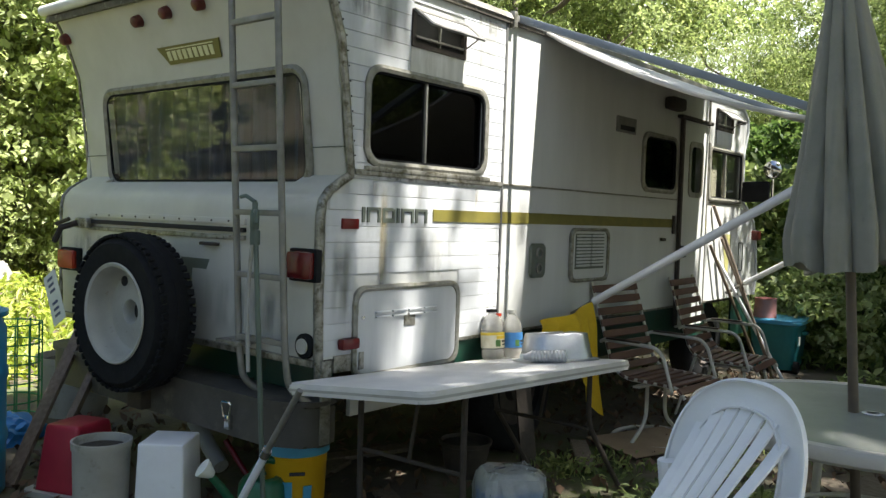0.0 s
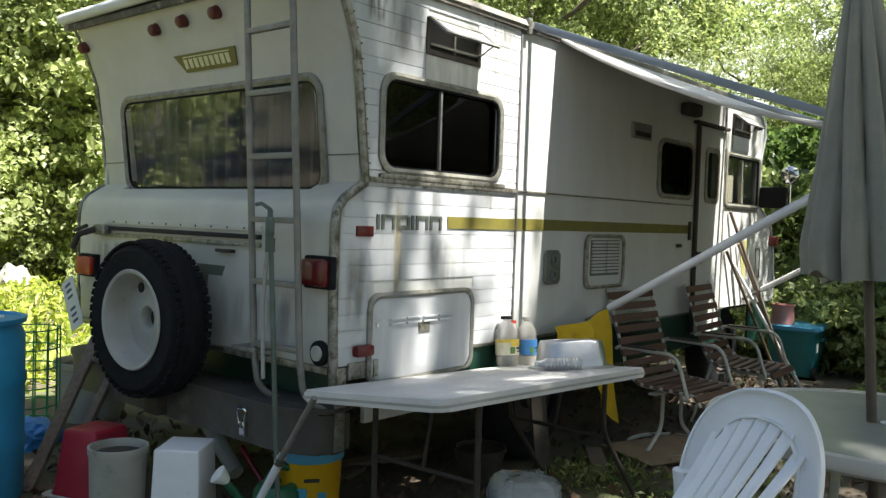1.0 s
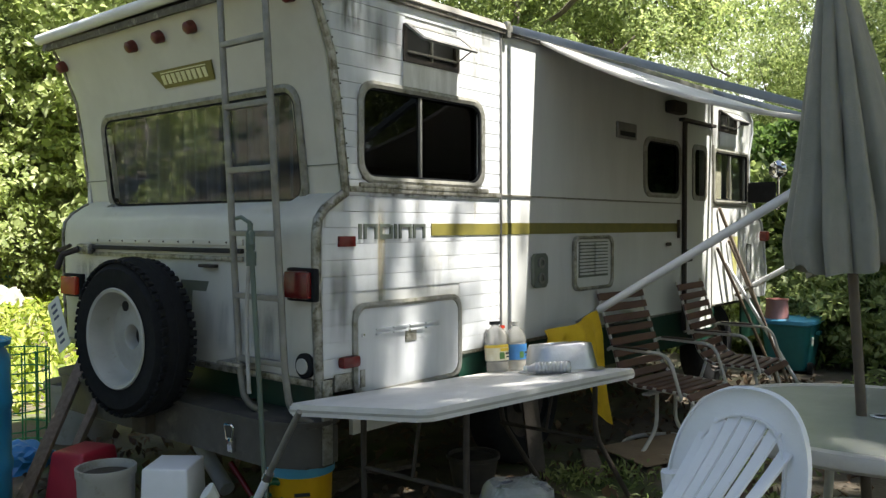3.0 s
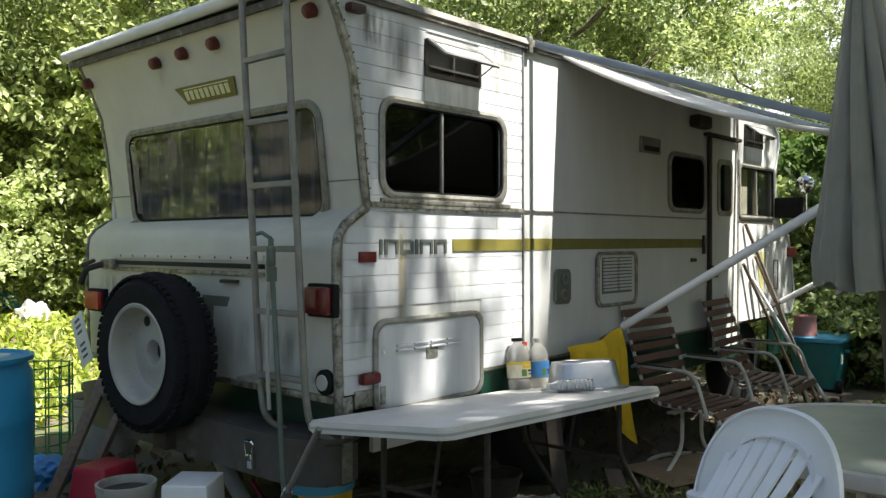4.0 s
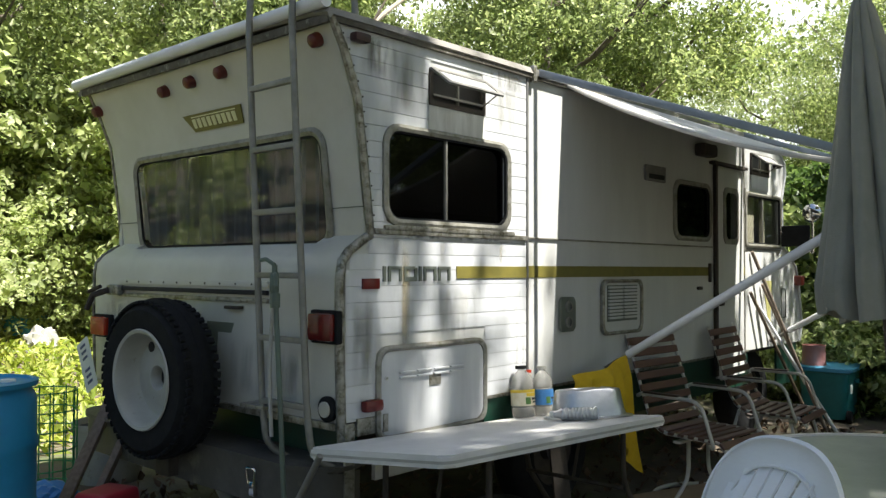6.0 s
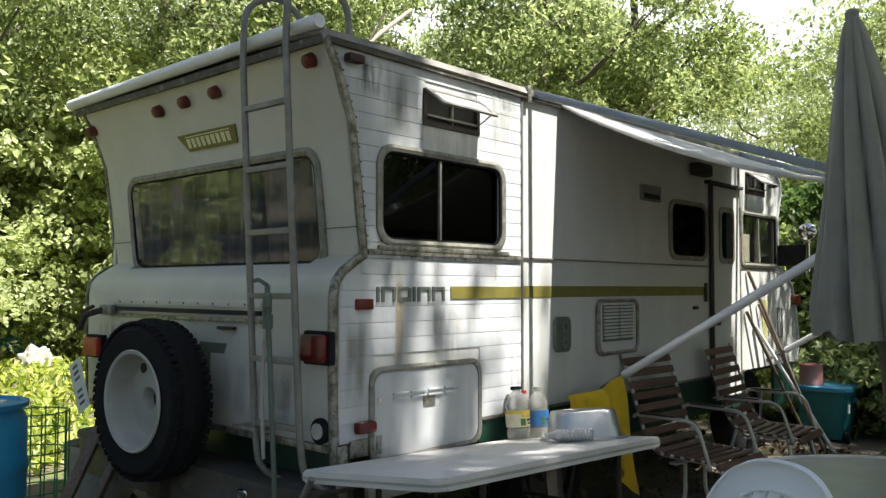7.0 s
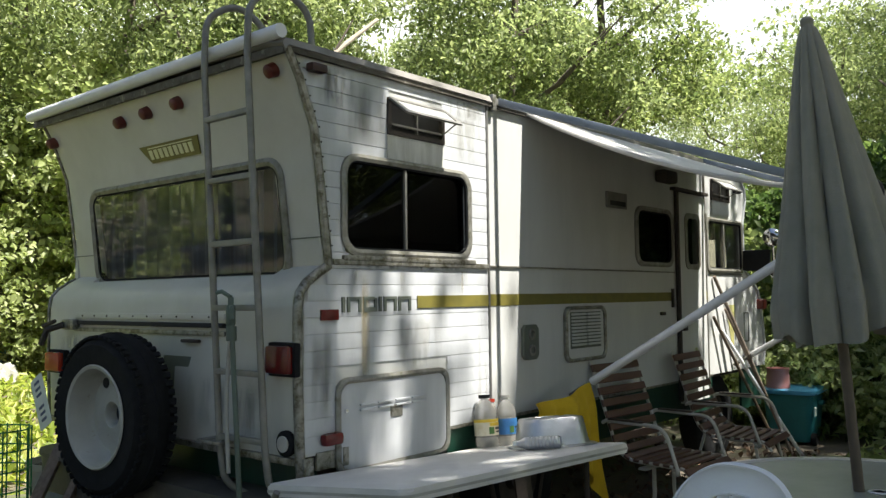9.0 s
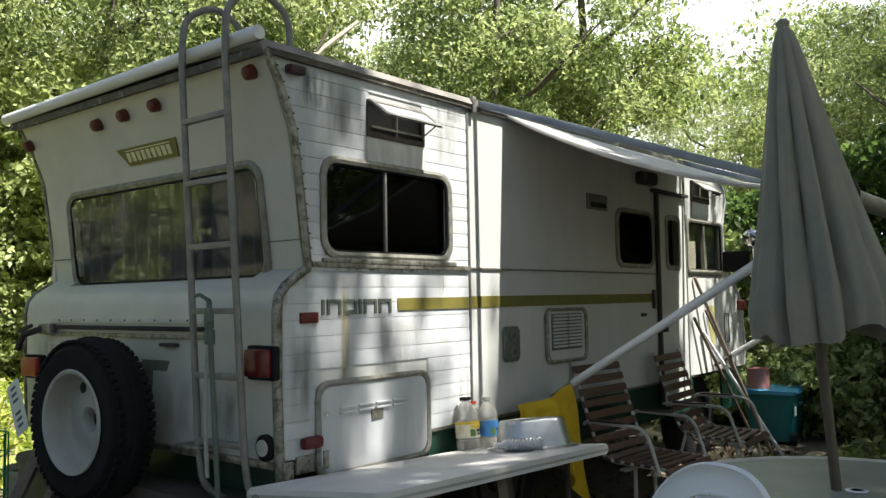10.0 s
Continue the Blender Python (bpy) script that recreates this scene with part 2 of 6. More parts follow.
def part(name, bm, material, parent=None, label="", smooth=40):
    me = bpy.data.meshes.new(name)
    bmesh.ops.recalc_face_normals(bm, faces=bm.faces)
    bm.to_mesh(me)
    bm.free()
    return finish(name, me, material, parent, label, smooth)


def thing(name, label, category, group="", m=None):
    ob = tagged(new(name), label, category, group)
    ob.empty_display_size = 0.1
    if m:
        ob.matrix_world = m
        bpy.context.view_layer.update()
    return ob


def put(bm, verts, faces):
    vs = [bm.verts.new(v) for v in verts]
    for f in faces:
        if len(set(f)) > 2:
            try:
                bm.faces.new([vs[i] for i in f])
            except ValueError:
                pass
    return vs


def boxm(x0, x1, y0, y1, z0, z1, bevel=0.0, bm=None, m=None, seg=2):
    b = bmesh.new()
    vs = [(x, y, z) for x in (x0, x1) for y in (y0, y1) for z in (z0, z1)]
    put(b, vs, [(0, 1, 3, 2), (4, 6, 7, 5), (0, 4, 5, 1), (2, 3, 7, 6), (0, 2, 6, 4), (1, 5, 7, 3)])
    if bevel:
        bmesh.ops.bevel(b, geom=b.edges[:], offset=bevel, segments=seg, affect="EDGES", profile=0.6)
    if m:
        bmesh.ops.transform(b, matrix=m, verts=b.verts)
    if bm is None:
        return b
    join(bm, b)
    return bm


def join(bm, b):
    me = bpy.data.meshes.new("tmp")
    b.to_mesh(me)
    b.free()
    bm.from_mesh(me)
    bpy.data.meshes.remove(me)


def lathe(profile, seg=32, bm=None, m=None, squash=1.0):
    """profile: (r, z) from bottom to top; turned round z."""
    b = bmesh.new()
    verts, faces = [], []
    for r, z in profile:
        for k in range(seg):
            a = 2 * math.pi * k / seg
            verts.append((r * math.cos(a), r * math.sin(a) * squash, z))
    for i in range(len(profile) - 1):
        for k in range(seg):
            k2 = (k + 1) % seg
            faces.append((i * seg + k, i * seg + k2, (i + 1) * seg + k2, (i + 1) * seg + k))
    put(b, verts, faces)
    bmesh.ops.remove_doubles(b, verts=b.verts, dist=1e-5)
    if m:
        bmesh.ops.transform(b, matrix=m, verts=b.verts)
    if bm is None:
        return b
    join(bm, b)
    return bm


def tube(points, r, seg=10, bm=None, closed=False, taper=None):
    b = bm or bmesh.new()
    P = [Vector(p) for p in points]
    n = len(P)
    rings = []
    up = None
    for i, p in enumerate(P):
        a = P[i - 1] if (i > 0 or closed) else P[i]
        c = P[(i + 1) % n] if (i < n - 1 or closed) else P[i]
        d = (c - a).normalized()
        if up is None:
            up = d.orthogonal().normalized()
        up = (up - d * up.dot(d))
        up = up.normalized() if up.length > 1e-6 else d.orthogonal().normalized()
        s = d.cross(up)
        rr = r if taper is None else r * (1 + (taper - 1) * i / max(1, n - 1))
        rings.append([b.verts.new(p + (up * math.cos(2 * math.pi * k / seg) + s * math.sin(2 * math.pi * k / seg)) * rr) for k in range(seg)])
    for i in range(n if closed else n - 1):
        A, B = rings[i], rings[(i + 1) % n]
        for k in range(seg):
            b.faces.new((A[k], A[(k + 1) % seg], B[(k + 1) % seg], B[k]))
    if not closed:
        b.faces.new(rings[0][::-1])
        b.faces.new(rings[-1])
    return b


def bend(points, r, n=5):
    """Rounds the corners of a line of points."""
    P = [Vector(p) for p in points]
    out = [P[0]]
    for i in range(1, len(P) - 1):
        a, b, c = P[i - 1], P[i], P[i + 1]
        ra = min(r, (a - b).length * 0.45, (c - b).length * 0.45)
        s, e = b + (a - b).normalized() * ra, b + (c - b).normalized() * ra
        for k in range(n + 1):
            t = k / n
            out.append(s * (1 - t) ** 2 + b * 2 * t * (1 - t) + e * t ** 2)
    out.append(P[-1])
    return out


def rounded(w, h, r, n=5):
    """Outline of a rounded rectangle round the origin, anticlockwise."""
    out = []
    for cx, cy, a0 in ((w / 2 - r, h / 2 - r, 0), (-w / 2 + r, h / 2 - r, 90), (-w / 2 + r, -h / 2 + r, 180), (w / 2 - r, -h / 2 + r, 270)):
        for k in range(n + 1):
            a = radians(a0 + 90 * k / n)
            out.append((cx + r * math.cos(a), cy + r * math.sin(a)))
    return out


def prism(outline, z0, z1, bm=None, m=None, bevel=0.0):
    b = bmesh.new()
    n = len(outline)
    put(b, [(x, y, z0) for x, y in outline] + [(x, y, z1) for x, y in outline],
        [tuple(range(n))[::-1], tuple(range(n, 2 * n))] + [(i, (i + 1) % n, n + (i + 1) % n, n + i) for i in range(n)])
    if bevel:
        top = [e for e in b.edges if abs(e.verts[0].co.z - e.verts[1].co.z) < 1e-6 and len(e.link_faces) == 2]
        bmesh.ops.bevel(b, geom=top, offset=bevel, segments=2, affect="EDGES")
    if m:
        bmesh.ops.transform(b, matrix=m, verts=b.verts)
    if bm is None:
        return b
    join(bm, b)
    return bm


def ring(outline, inner, z0, z1, m=None, lip=0.0):
    """A frame between two outlines with as many points each; lip raises its middle."""
    b = bmesh.new()
    n = len(outline)
    mid = [((a[0] + c[0]) / 2, (a[1] + c[1]) / 2) for a, c in zip(outline, inner)]
    loops = [[(x, y, z0) for x, y in outline], [(x, y, z1) for x, y in outline], [(x, y, z1 + lip) for x, y in mid], [(x, y, z1) for x, y in inner],
             [(x, y, z0) for x, y in inner]]
    verts = [v for lp in loops for v in lp]
    faces = []
    for j in range(5):
        j2 = (j + 1) % 5
        faces += [(j * n + i, j * n + (i + 1) % n, j2 * n + (i + 1) % n, j2 * n + i) for i in range(n)]
    put(b, verts, faces)
    if m:
        bmesh.ops.transform(b, matrix=m, verts=b.verts)
    return b


def thick(bm, t):
    """Gives an open sheet a thickness along its normals."""
    bm.normal_update()
    old = bm.verts[:]
    twin = {v: bm.verts.new(v.co + v.normal * t) for v in old}
    faces = bm.faces[:]
    edges = [e for e in bm.edges if e.is_boundary]
    for f in faces:
        bm.faces.new([twin[v] for v in reversed(f.verts)])
    for e in edges:
        a, b = e.verts
        bm.faces.new((a, b, twin[b], twin[a]))
    return bm


def side(x, z, y=0.0):
    """Turns a flat drawing (x along the motorhome, y up) onto its side wall, facing the yard."""
    return Matrix.Translation((x, y, z)) @ Matrix.Rotation(radians(90), 4, "X")


def rear(y, z, x=0.0, tilt=0.0):
    """Turns a flat drawing onto the rear wall; the drawing's x runs to the right as one faces the rear."""
    return Matrix.Translation((x, y, z)) @ Matrix.Rotation(radians(-90), 4, "Z") @ Matrix.Rotation(radians(90 + tilt), 4, "X")


def leaf_mesh(name, pts, size, material, parent=None, up=0.35, label="", seed=0, shape=0.55, wild=0.7):
    """One mesh of many single folded leaves at the points."""
    rng = np.random.default_rng(seed)
    pts = np.asarray(pts, dtype=np.float64)
    n = len(pts)
    d = rng.normal(size=(n, 3))
    d[:, 2] -= 0.35
    d /= np.linalg.norm(d, axis=1)[:, None]
    nr = rng.normal(size=(n, 3)) * wild
    nr[:, 2] = np.abs(nr[:, 2]) + up * 2
    nr[:, 1] -= 0.35
    s = np.cross(d, nr)
    s /= np.linalg.norm(s, axis=1)[:, None] + 1e-9
    nn = np.cross(s, d)
    L = size * rng.uniform(0.55, 1.35, size=(n, 1))
    W = L * shape * rng.uniform(0.75, 1.15, size=(n, 1)) * 0.5
    base, tip = pts - d * L * 0.5, pts + d * L * 0.5
    mid = pts - d * L * 0.08
    fold = nn * L * 0.12
    v = np.stack([base, mid + s * W + fold, tip - fold * 0.5, mid - s * W + fold], axis=1).reshape(-1, 3)
    idx = np.arange(n)[:, None] * 4
    f = np.concatenate([idx, idx + 1, idx + 2, idx, idx + 2, idx + 3], axis=1).reshape(-1)
    me = bpy.data.meshes.new(name)
    me.vertices.add(4 * n)
    me.vertices.foreach_set("co", v.reshape(-1))
    me.loops.add(6 * n)
    me.loops.foreach_set("vertex_index", f.astype(np.int32))
    me.polygons.add(2 * n)
    me.polygons.foreach_set("loop_start", np.arange(0, 6 * n, 3, dtype=np.int32))
    me.update(calc_edges=True)
    me.validate()
    return finish(name, me, material, parent, label, smooth=0)


# ---- ground ----
def ground_z(x, y):
    """Height of the earth: level yard, rising to the wood and up a grassy bank behind the motorhome."""
    return max(0, math.hypot(x, y) - 9) * 0.02 + 0.04 * min(max(0, y - 6.5), 13) * min(1, max(0, (9 - x) / 4))


def ground_sheet():
    bm = bmesh.new()
    xs = sorted(set([-300, -150, -80, -40, -25] + [i * 0.5 for i in range(-30, 41)] + [25, 32, 40, 60, 80, 150, 300]))
    rows = []
    for y in xs:
        rows.append([bm.verts.new((x, y, 0.03 * noise.noise((x * 0.7, y * 0.7, 0)) + ground_z(x, y))) for x in xs])
    for j in range(len(xs) - 1):
        for i in range(len(xs) - 1):
            bm.faces.new((rows[j][i], rows[j][i + 1], rows[j + 1][i + 1], rows[j + 1][i]))
    m = mat("bare earth and moss", (0.165, 0.133, 0.095), (0.075, 0.062, 0.046), 0.95, scale=1.4, spots=(0.07, 0.10, 0.03), spot_at=0.55, spot_scale=0.8, bump=0.9, bscale=25)
    return tagged(part("ground", bm, m), "dark bare earth with moss and leaf litter", "ground", kind="structure")


ground_sheet()

# ---- motorhome ----
RV = thing("motorhome", "old white and cream motorhome with olive stripe, weathered and mossy", "motorhome")
WID = 2.30
PROF = [(-0.055, 2.50), (0.02, 2.36), (0.095, 2.17), (0.135, 1.90), (0.165, 1.66), (0.175, 1.575), (0.12, 1.545), (0.05, 1.50), (0.012, 1.455), (0.0, 1.39), (0.0, 1.10), (0.012, 0.765)]


def rear_x(z):
    for (xa, za), (xb, zb) in zip(PROF, PROF[1:]):
        if zb <= z <= za:
            return xb + (xa - xb) * (z - zb) / (za - zb)
    return PROF[0][0] if z > 2.5 else PROF[-1][0]


def rear_wall():
    bm = bmesh.new()
    zs = sorted(set([z for _, z in PROF] + [1.54, 2.05, 1.3, 1.2, 0.95]))
    ys = [0.0, 0.03, 0.1, 0.30, 0.7, 1.2, 1.6, 1.97, 2.15, 2.24, 2.285, 2.30]
    def px(y, z):
        e = min(y, WID - y)
        return rear_x(z) + (0.03 * (1 - e / 0.06) ** 2 if e < 0.06 and y > 1 else 0)
    g = [[bm.verts.new((px(y, z), y, z)) for y in ys] for z in zs]
    for j in range(len(zs) - 1):
        for i in range(len(ys) - 1):
            if 1.54 <= zs[j] < 2.05 and 0.30 <= ys[i] < 1.97:
                continue
            bm.faces.new((g[j][i], g[j][i + 1], g[j + 1][i + 1], g[j + 1][i]))
    thick(bm, 0.03)
    return part("rear_wall", bm, CREAM, RV, "cream fibreglass rear wall with a bulged lower half", smooth=50)


rear_wall()


def sheet_with_holes(x0, x1, z0, z1, holes, y0, y1):
    bm = bmesh.new()
    xs = sorted({x0, x1, *[h[0] for h in holes], *[h[1] for h in holes]})
    zs = sorted({z0, z1, *[h[2] for h in holes], *[h[3] for h in holes]})
    def solid(i, j):
        if not (0 <= i < len(xs) - 1 and 0 <= j < len(zs) - 1):
            return False
        cx, cz = (xs[i] + xs[i + 1]) / 2, (zs[j] + zs[j + 1]) / 2
        return not any(a < cx < b and c < cz < d for a, b, c, d in holes)
    for i in range(len(xs) - 1):
        for j in range(len(zs) - 1):
            if not solid(i, j):
                continue
            a, b, c, d = xs[i], xs[i + 1], zs[j], zs[j + 1]
            put(bm, [(a, y0, c), (b, y0, c), (b, y0, d), (a, y0, d)], [(0, 1, 2, 3)])
            put(bm, [(a, y1, c), (b, y1, c), (b, y1, d), (a, y1, d)], [(3, 2, 1, 0)])
            for di, dj, q in ((-1, 0, [(a, c), (a, d)]), (1, 0, [(b, c), (b, d)]), (0, -1, [(a, c), (b, c)]), (0, 1, [(a, d), (b, d)])):
                if not solid(i + di, j + dj):
                    (pa, pc), (pb, pd) = q
                    put(bm, [(pa, y0, pc), (pb, y0, pd), (pb, y1, pd), (pa, y1, pc)], [(0, 1, 2, 3)])
    bmesh.ops.remove_doubles(bm, verts=bm.verts, dist=1e-5)
    return bm


# openings: x from, x to, z from, z to
BIGWIN = (0.27, 1.15, 1.645, 2.06)
VENT = (0.56, 0.95, 2.22, 2.37)
FWIN = (3.07, 3.62, 1.655, 2.035)
DWIN = (3.87, 4.09, 1.65, 2.03)
CABWIN = (4.30, 5.04, 1.63, 2.035)
FVENT = (4.42, 4.78, 2.22, 2.37)
HOLES = [BIGWIN, VENT, FWIN, DWIN, CABWIN, FVENT]
WALL = part("side_wall", sheet_with_holes(0.20, 5.06, 0.77, 2.49, HOLES, 0.004, 0.035), SHELL, RV, "smooth white side wall, grimy in streaks", smooth=0)


def end_piece(name, line, x_in, material):
    """The side wall's end between a slanting profile and a straight inner edge."""
    bm = bmesh.new()
    out = [(x, z) for x, z in line]
    vs = [(x, 0.004, z) for x, z in out] + [(x_in, 0.004, z) for x, z in out] + [(x, 0.035, z) for x, z in out] + [(x_in, 0.035, z) for x, z in out]
    n = len(out)
    f = []
    for i in range(n - 1):
        f += [(i, i + 1, n + i + 1, n + i), (2 * n + i, 3 * n + i, 3 * n + i + 1, 2 * n + i + 1), (i, 2 * n + i, 2 * n + i + 1, i + 1)]
    put(bm, vs, f)
    return part(name, bm, material, RV, smooth=0)


end_piece("side_end_panel", [(x, min(z, 2.49)) for x, z in PROF], 0.20, SHELL)
FPROF = [(4.98, 2.49), (5.16, 2.36), (5.17, 2.26), (5.09, 2.06), (5.09, 1.64), (5.25, 1.56), (5.42, 1.45), (5.50, 1.25), (5.56, 0.95), (5.50, 0.77)]
end_piece("side_front_panel", [(max(x, 5.065), z) for x, z in FPROF], 5.06, SHELL)

# dirt streaks that have run down the paint


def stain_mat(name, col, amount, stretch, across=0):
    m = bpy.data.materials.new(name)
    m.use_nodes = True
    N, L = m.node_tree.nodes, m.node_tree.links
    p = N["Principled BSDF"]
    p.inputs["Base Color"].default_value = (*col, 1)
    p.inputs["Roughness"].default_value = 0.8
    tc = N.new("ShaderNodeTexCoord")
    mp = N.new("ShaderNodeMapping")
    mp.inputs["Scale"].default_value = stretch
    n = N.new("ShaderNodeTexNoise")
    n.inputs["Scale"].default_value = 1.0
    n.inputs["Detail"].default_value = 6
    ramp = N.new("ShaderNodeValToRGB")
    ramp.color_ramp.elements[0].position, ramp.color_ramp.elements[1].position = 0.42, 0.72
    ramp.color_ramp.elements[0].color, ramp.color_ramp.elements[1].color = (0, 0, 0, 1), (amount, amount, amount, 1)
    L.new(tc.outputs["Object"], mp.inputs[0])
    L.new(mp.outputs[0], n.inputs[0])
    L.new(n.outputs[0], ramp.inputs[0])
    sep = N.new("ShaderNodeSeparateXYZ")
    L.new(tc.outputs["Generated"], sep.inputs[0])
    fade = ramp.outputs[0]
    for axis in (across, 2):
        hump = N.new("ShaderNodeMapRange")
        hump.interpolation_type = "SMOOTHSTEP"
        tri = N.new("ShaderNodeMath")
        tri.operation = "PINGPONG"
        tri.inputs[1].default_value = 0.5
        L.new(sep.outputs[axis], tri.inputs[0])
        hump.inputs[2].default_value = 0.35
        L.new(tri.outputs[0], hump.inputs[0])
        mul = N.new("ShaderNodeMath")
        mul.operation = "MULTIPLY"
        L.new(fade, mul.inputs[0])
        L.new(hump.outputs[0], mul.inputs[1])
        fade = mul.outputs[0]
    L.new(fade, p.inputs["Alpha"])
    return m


STREAK = stain_mat("olive run-off streaks", (0.33, 0.28, 0.16), 0.55, (22, 22, 1.2))
GRIME = stain_mat("thin grey grime", (0.24, 0.23, 0.19), 0.42, (14, 14, 2.2))
GRIMEREAR = stain_mat("thin grey rear grime", (0.24, 0.23, 0.19), 0.30, (14, 14, 2.2), 1)
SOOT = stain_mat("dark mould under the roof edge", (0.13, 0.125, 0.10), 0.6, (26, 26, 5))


def stain(x0, x1, z0, z1, material, y=-0.0075):
    o = part("stain", boxm(x0, x1, y, y + 0.0012, z0, z1), material, RV, "dirt streak on the paint", smooth=0)
    o.visible_shadow = False


for a, b, c, d, mt in ((0.355, 0.425, 0.98, 1.578, STREAK), (0.60, 0.66, 1.44, 1.578, STREAK), (1.08, 1.14, 1.44, 1.578, STREAK), (0.30, 0.36, 1.44, 1.578, GRIME), (1.20, 1.318, 0.80, 1.37, GRIME), (0.06, 0.20, 0.86, 1.33, GRIME),
                       (0.20, 0.55, 2.10, 2.46, GRIME), (0.98, 1.30, 2.12, 2.46, GRIME), (0.56, 0.95, 1.07, 1.37, GRIME),
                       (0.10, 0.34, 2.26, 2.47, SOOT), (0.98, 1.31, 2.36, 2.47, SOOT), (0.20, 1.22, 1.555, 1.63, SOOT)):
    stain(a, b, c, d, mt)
for a, b, c, d in ((0.10, 0.9, 0.80, 1.10), (1.3, 2.2, 1.10, 1.25), (0.25, 0.50, 0.8, 1.05)):
    o = part("stain", boxm(-0.0035, -0.002, a, b, c, d), GRIMEREAR, RV, "dirt streak on the paint", smooth=0)
    o.visible_shadow = False

# far side, floor, roof, front
part("far_side_wall", boxm(0.17, 5.06, WID - 0.035, WID, 0.77, 2.49), SHELL, RV, smooth=0)


def front_wall():
    bm = bmesh.new()
    rows = [[bm.verts.new((x, y, z)) for y in (0.0, 0.06, WID - 0.06, WID)] for x, z in FPROF]
    for a, b in zip(rows, rows[1:]):
        for i in range(3):
            bm.faces.new((a[i], a[i + 1], b[i + 1], b[i]))
    thick(bm, -0.02)
    return part("front_wall", bm, SHELL, RV, "white rounded cab front")


front_wall()
part("floor", boxm(0.02, 5.48, 0.04, WID - 0.04, 0.74, 0.765), RUST, RV)


def roof():
    bm = bmesh.new()
    ys = [-0.012, 0.0, 0.08, 0.5, 1.19, 1.88, 2.30, WID, WID + 0.012]
    zz = [2.485, 2.512, 2.525, 2.54, 2.55, 2.54, 2.525, 2.512, 2.485]
    xs = [-0.075, -0.06, 0.1, 2.5, 4.95, 5.0]
    g = [[bm.verts.new((x, y, z - (0.02 if x in (-0.075, 5.0) else 0))) for y, z in zip(ys, zz)] for x in xs]
    for a, b in zip(g, g[1:]):
        for i in range(len(ys) - 1):
            bm.faces.new((a[i], a[i + 1], b[i + 1], b[i]))
    thick(bm, -0.02)
    return part("roof", bm, mat("stained roof sheet", (0.30, 0.28, 0.25), (0.14, 0.13, 0.11), 0.7, scale=4, bump=0.2), RV, "stained white metal roof")


roof()
part("roof_rail", boxm(-0.05, 1.33, -0.022, -0.002, 2.468, 2.508, 0.006), ROOFDIRT, RV, "corroded aluminium roof edge rail")
part("roof_rail", boxm(1.33, 4.98, -0.022, -0.002, 2.468, 2.508, 0.006), ROOFDIRT, RV)
part("roof_rail", boxm(-0.075, -0.055, 0.0, WID, 2.465, 2.505, 0.006), ROOFDIRT, RV, "rusty rear drip rail")
# corner mouldings
part("corner_trim", tube([(x - 0.004, -0.004, z) for x, z in PROF[:6]], 0.019, 8), TRIM, RV, "mossy corner moulding")
part("corner_trim", tube([(x + 0.004, 0.006, z) for x, z in PROF[5:]] + [(0.03, 0.008, 0.62)], 0.022, 10), TRIM, RV, "broad scuffed corner moulding")
part("corner_trim", tube([(x + 0.012, WID - 0.002, z) for x, z in PROF], 0.009, 8), TRIM, RV)
part("corner_trim", tube([(x + 0.004, -0.002, z) for x, z in FPROF], 0.012, 8), WHITE, RV)

for k in range(13):
    z = 1.66 + k * 0.064
    part("rivet", lathe([(0.0045, 0), (0.0035, 0.003), (0, 0.004)], 8, m=side(rear_x(z) + 0.012, z, -0.02)), RUST, RV)
# horizontal siding on the rear bay
def siding():
    z0, pitch, k = 0.775, 0.0715, 0
    openings = [BIGWIN, VENT, (0.21, 0.97, 0.6, 1.07)]
    while z0 + k * pitch < 2.45:
        za, zb = z0 + k * pitch + 0.0005, min(z0 + (k + 1) * pitch, 2.468)
        k += 1
        spans = [(max(rear_x(za), rear_x(zb), 0.02) + 0.012, 1.322)]
        for a, b, c, d in openings:
            if c < zb and d > za:
                nxt = []
                for s, e in spans:
                    if b <= s or a >= e:
                        nxt.append((s, e))
                    else:
                        nxt += [(s, a)] if a - s > 0.02 else []
                        nxt += [(b, e)] if e - b > 0.02 else []
                spans = nxt
        for s, e in spans:
            bm = bmesh.new()
            put(bm, [(s, 0.003, za), (e, 0.003, za), (e, -0.0015, za + 0.0014), (s, -0.0015, za + 0.0014), (e, -0.0025, (za + zb) / 2), (s, -0.0025, (za + zb) / 2),
                     (e, -0.0005, zb - 0.0006), (s, -0.0005, zb - 0.0006)], [(0, 1, 2, 3), (3, 2, 4, 5), (5, 4, 6, 7)])
            part("siding_panel", bm, WHITE, WALL, smooth=50)


siding()
# vertical joint, level seam, stripe
part("joint_strip", boxm(1.321, 1.337, -0.008, 0.004, 0.70, 2.50, 0.002), mat("grey joint strip", (0.13, 0.13, 0.125), (0.08, 0.08, 0.075), 0.5, scale=20), RV, "dark vertical joint strip")
part("belt_rail", boxm(0.19, 1.32, -0.016, 0.002, 1.578, 1.604, 0.005), TRIM, RV, "stained aluminium belt rail")
part("belt_rail", boxm(1.338, 5.06, -0.006, 0.004, 1.588, 1.598, 0.002), TRIM, RV)
part("stripe", boxm(0.745, 1.318, -0.0075, 0.002, 1.378, 1.438), OLIVE, RV, "faded olive side stripe")
part("stripe", boxm(1.34, 3.655, 0.0005, 0.006, 1.378, 1.442), OLIVE, RV, "faded olive side stripe")
part("stripe", boxm(3.70, 4.25, -0.012, 0.006, 1.378, 1.446), OLIVE, RV, "faded olive side stripe")
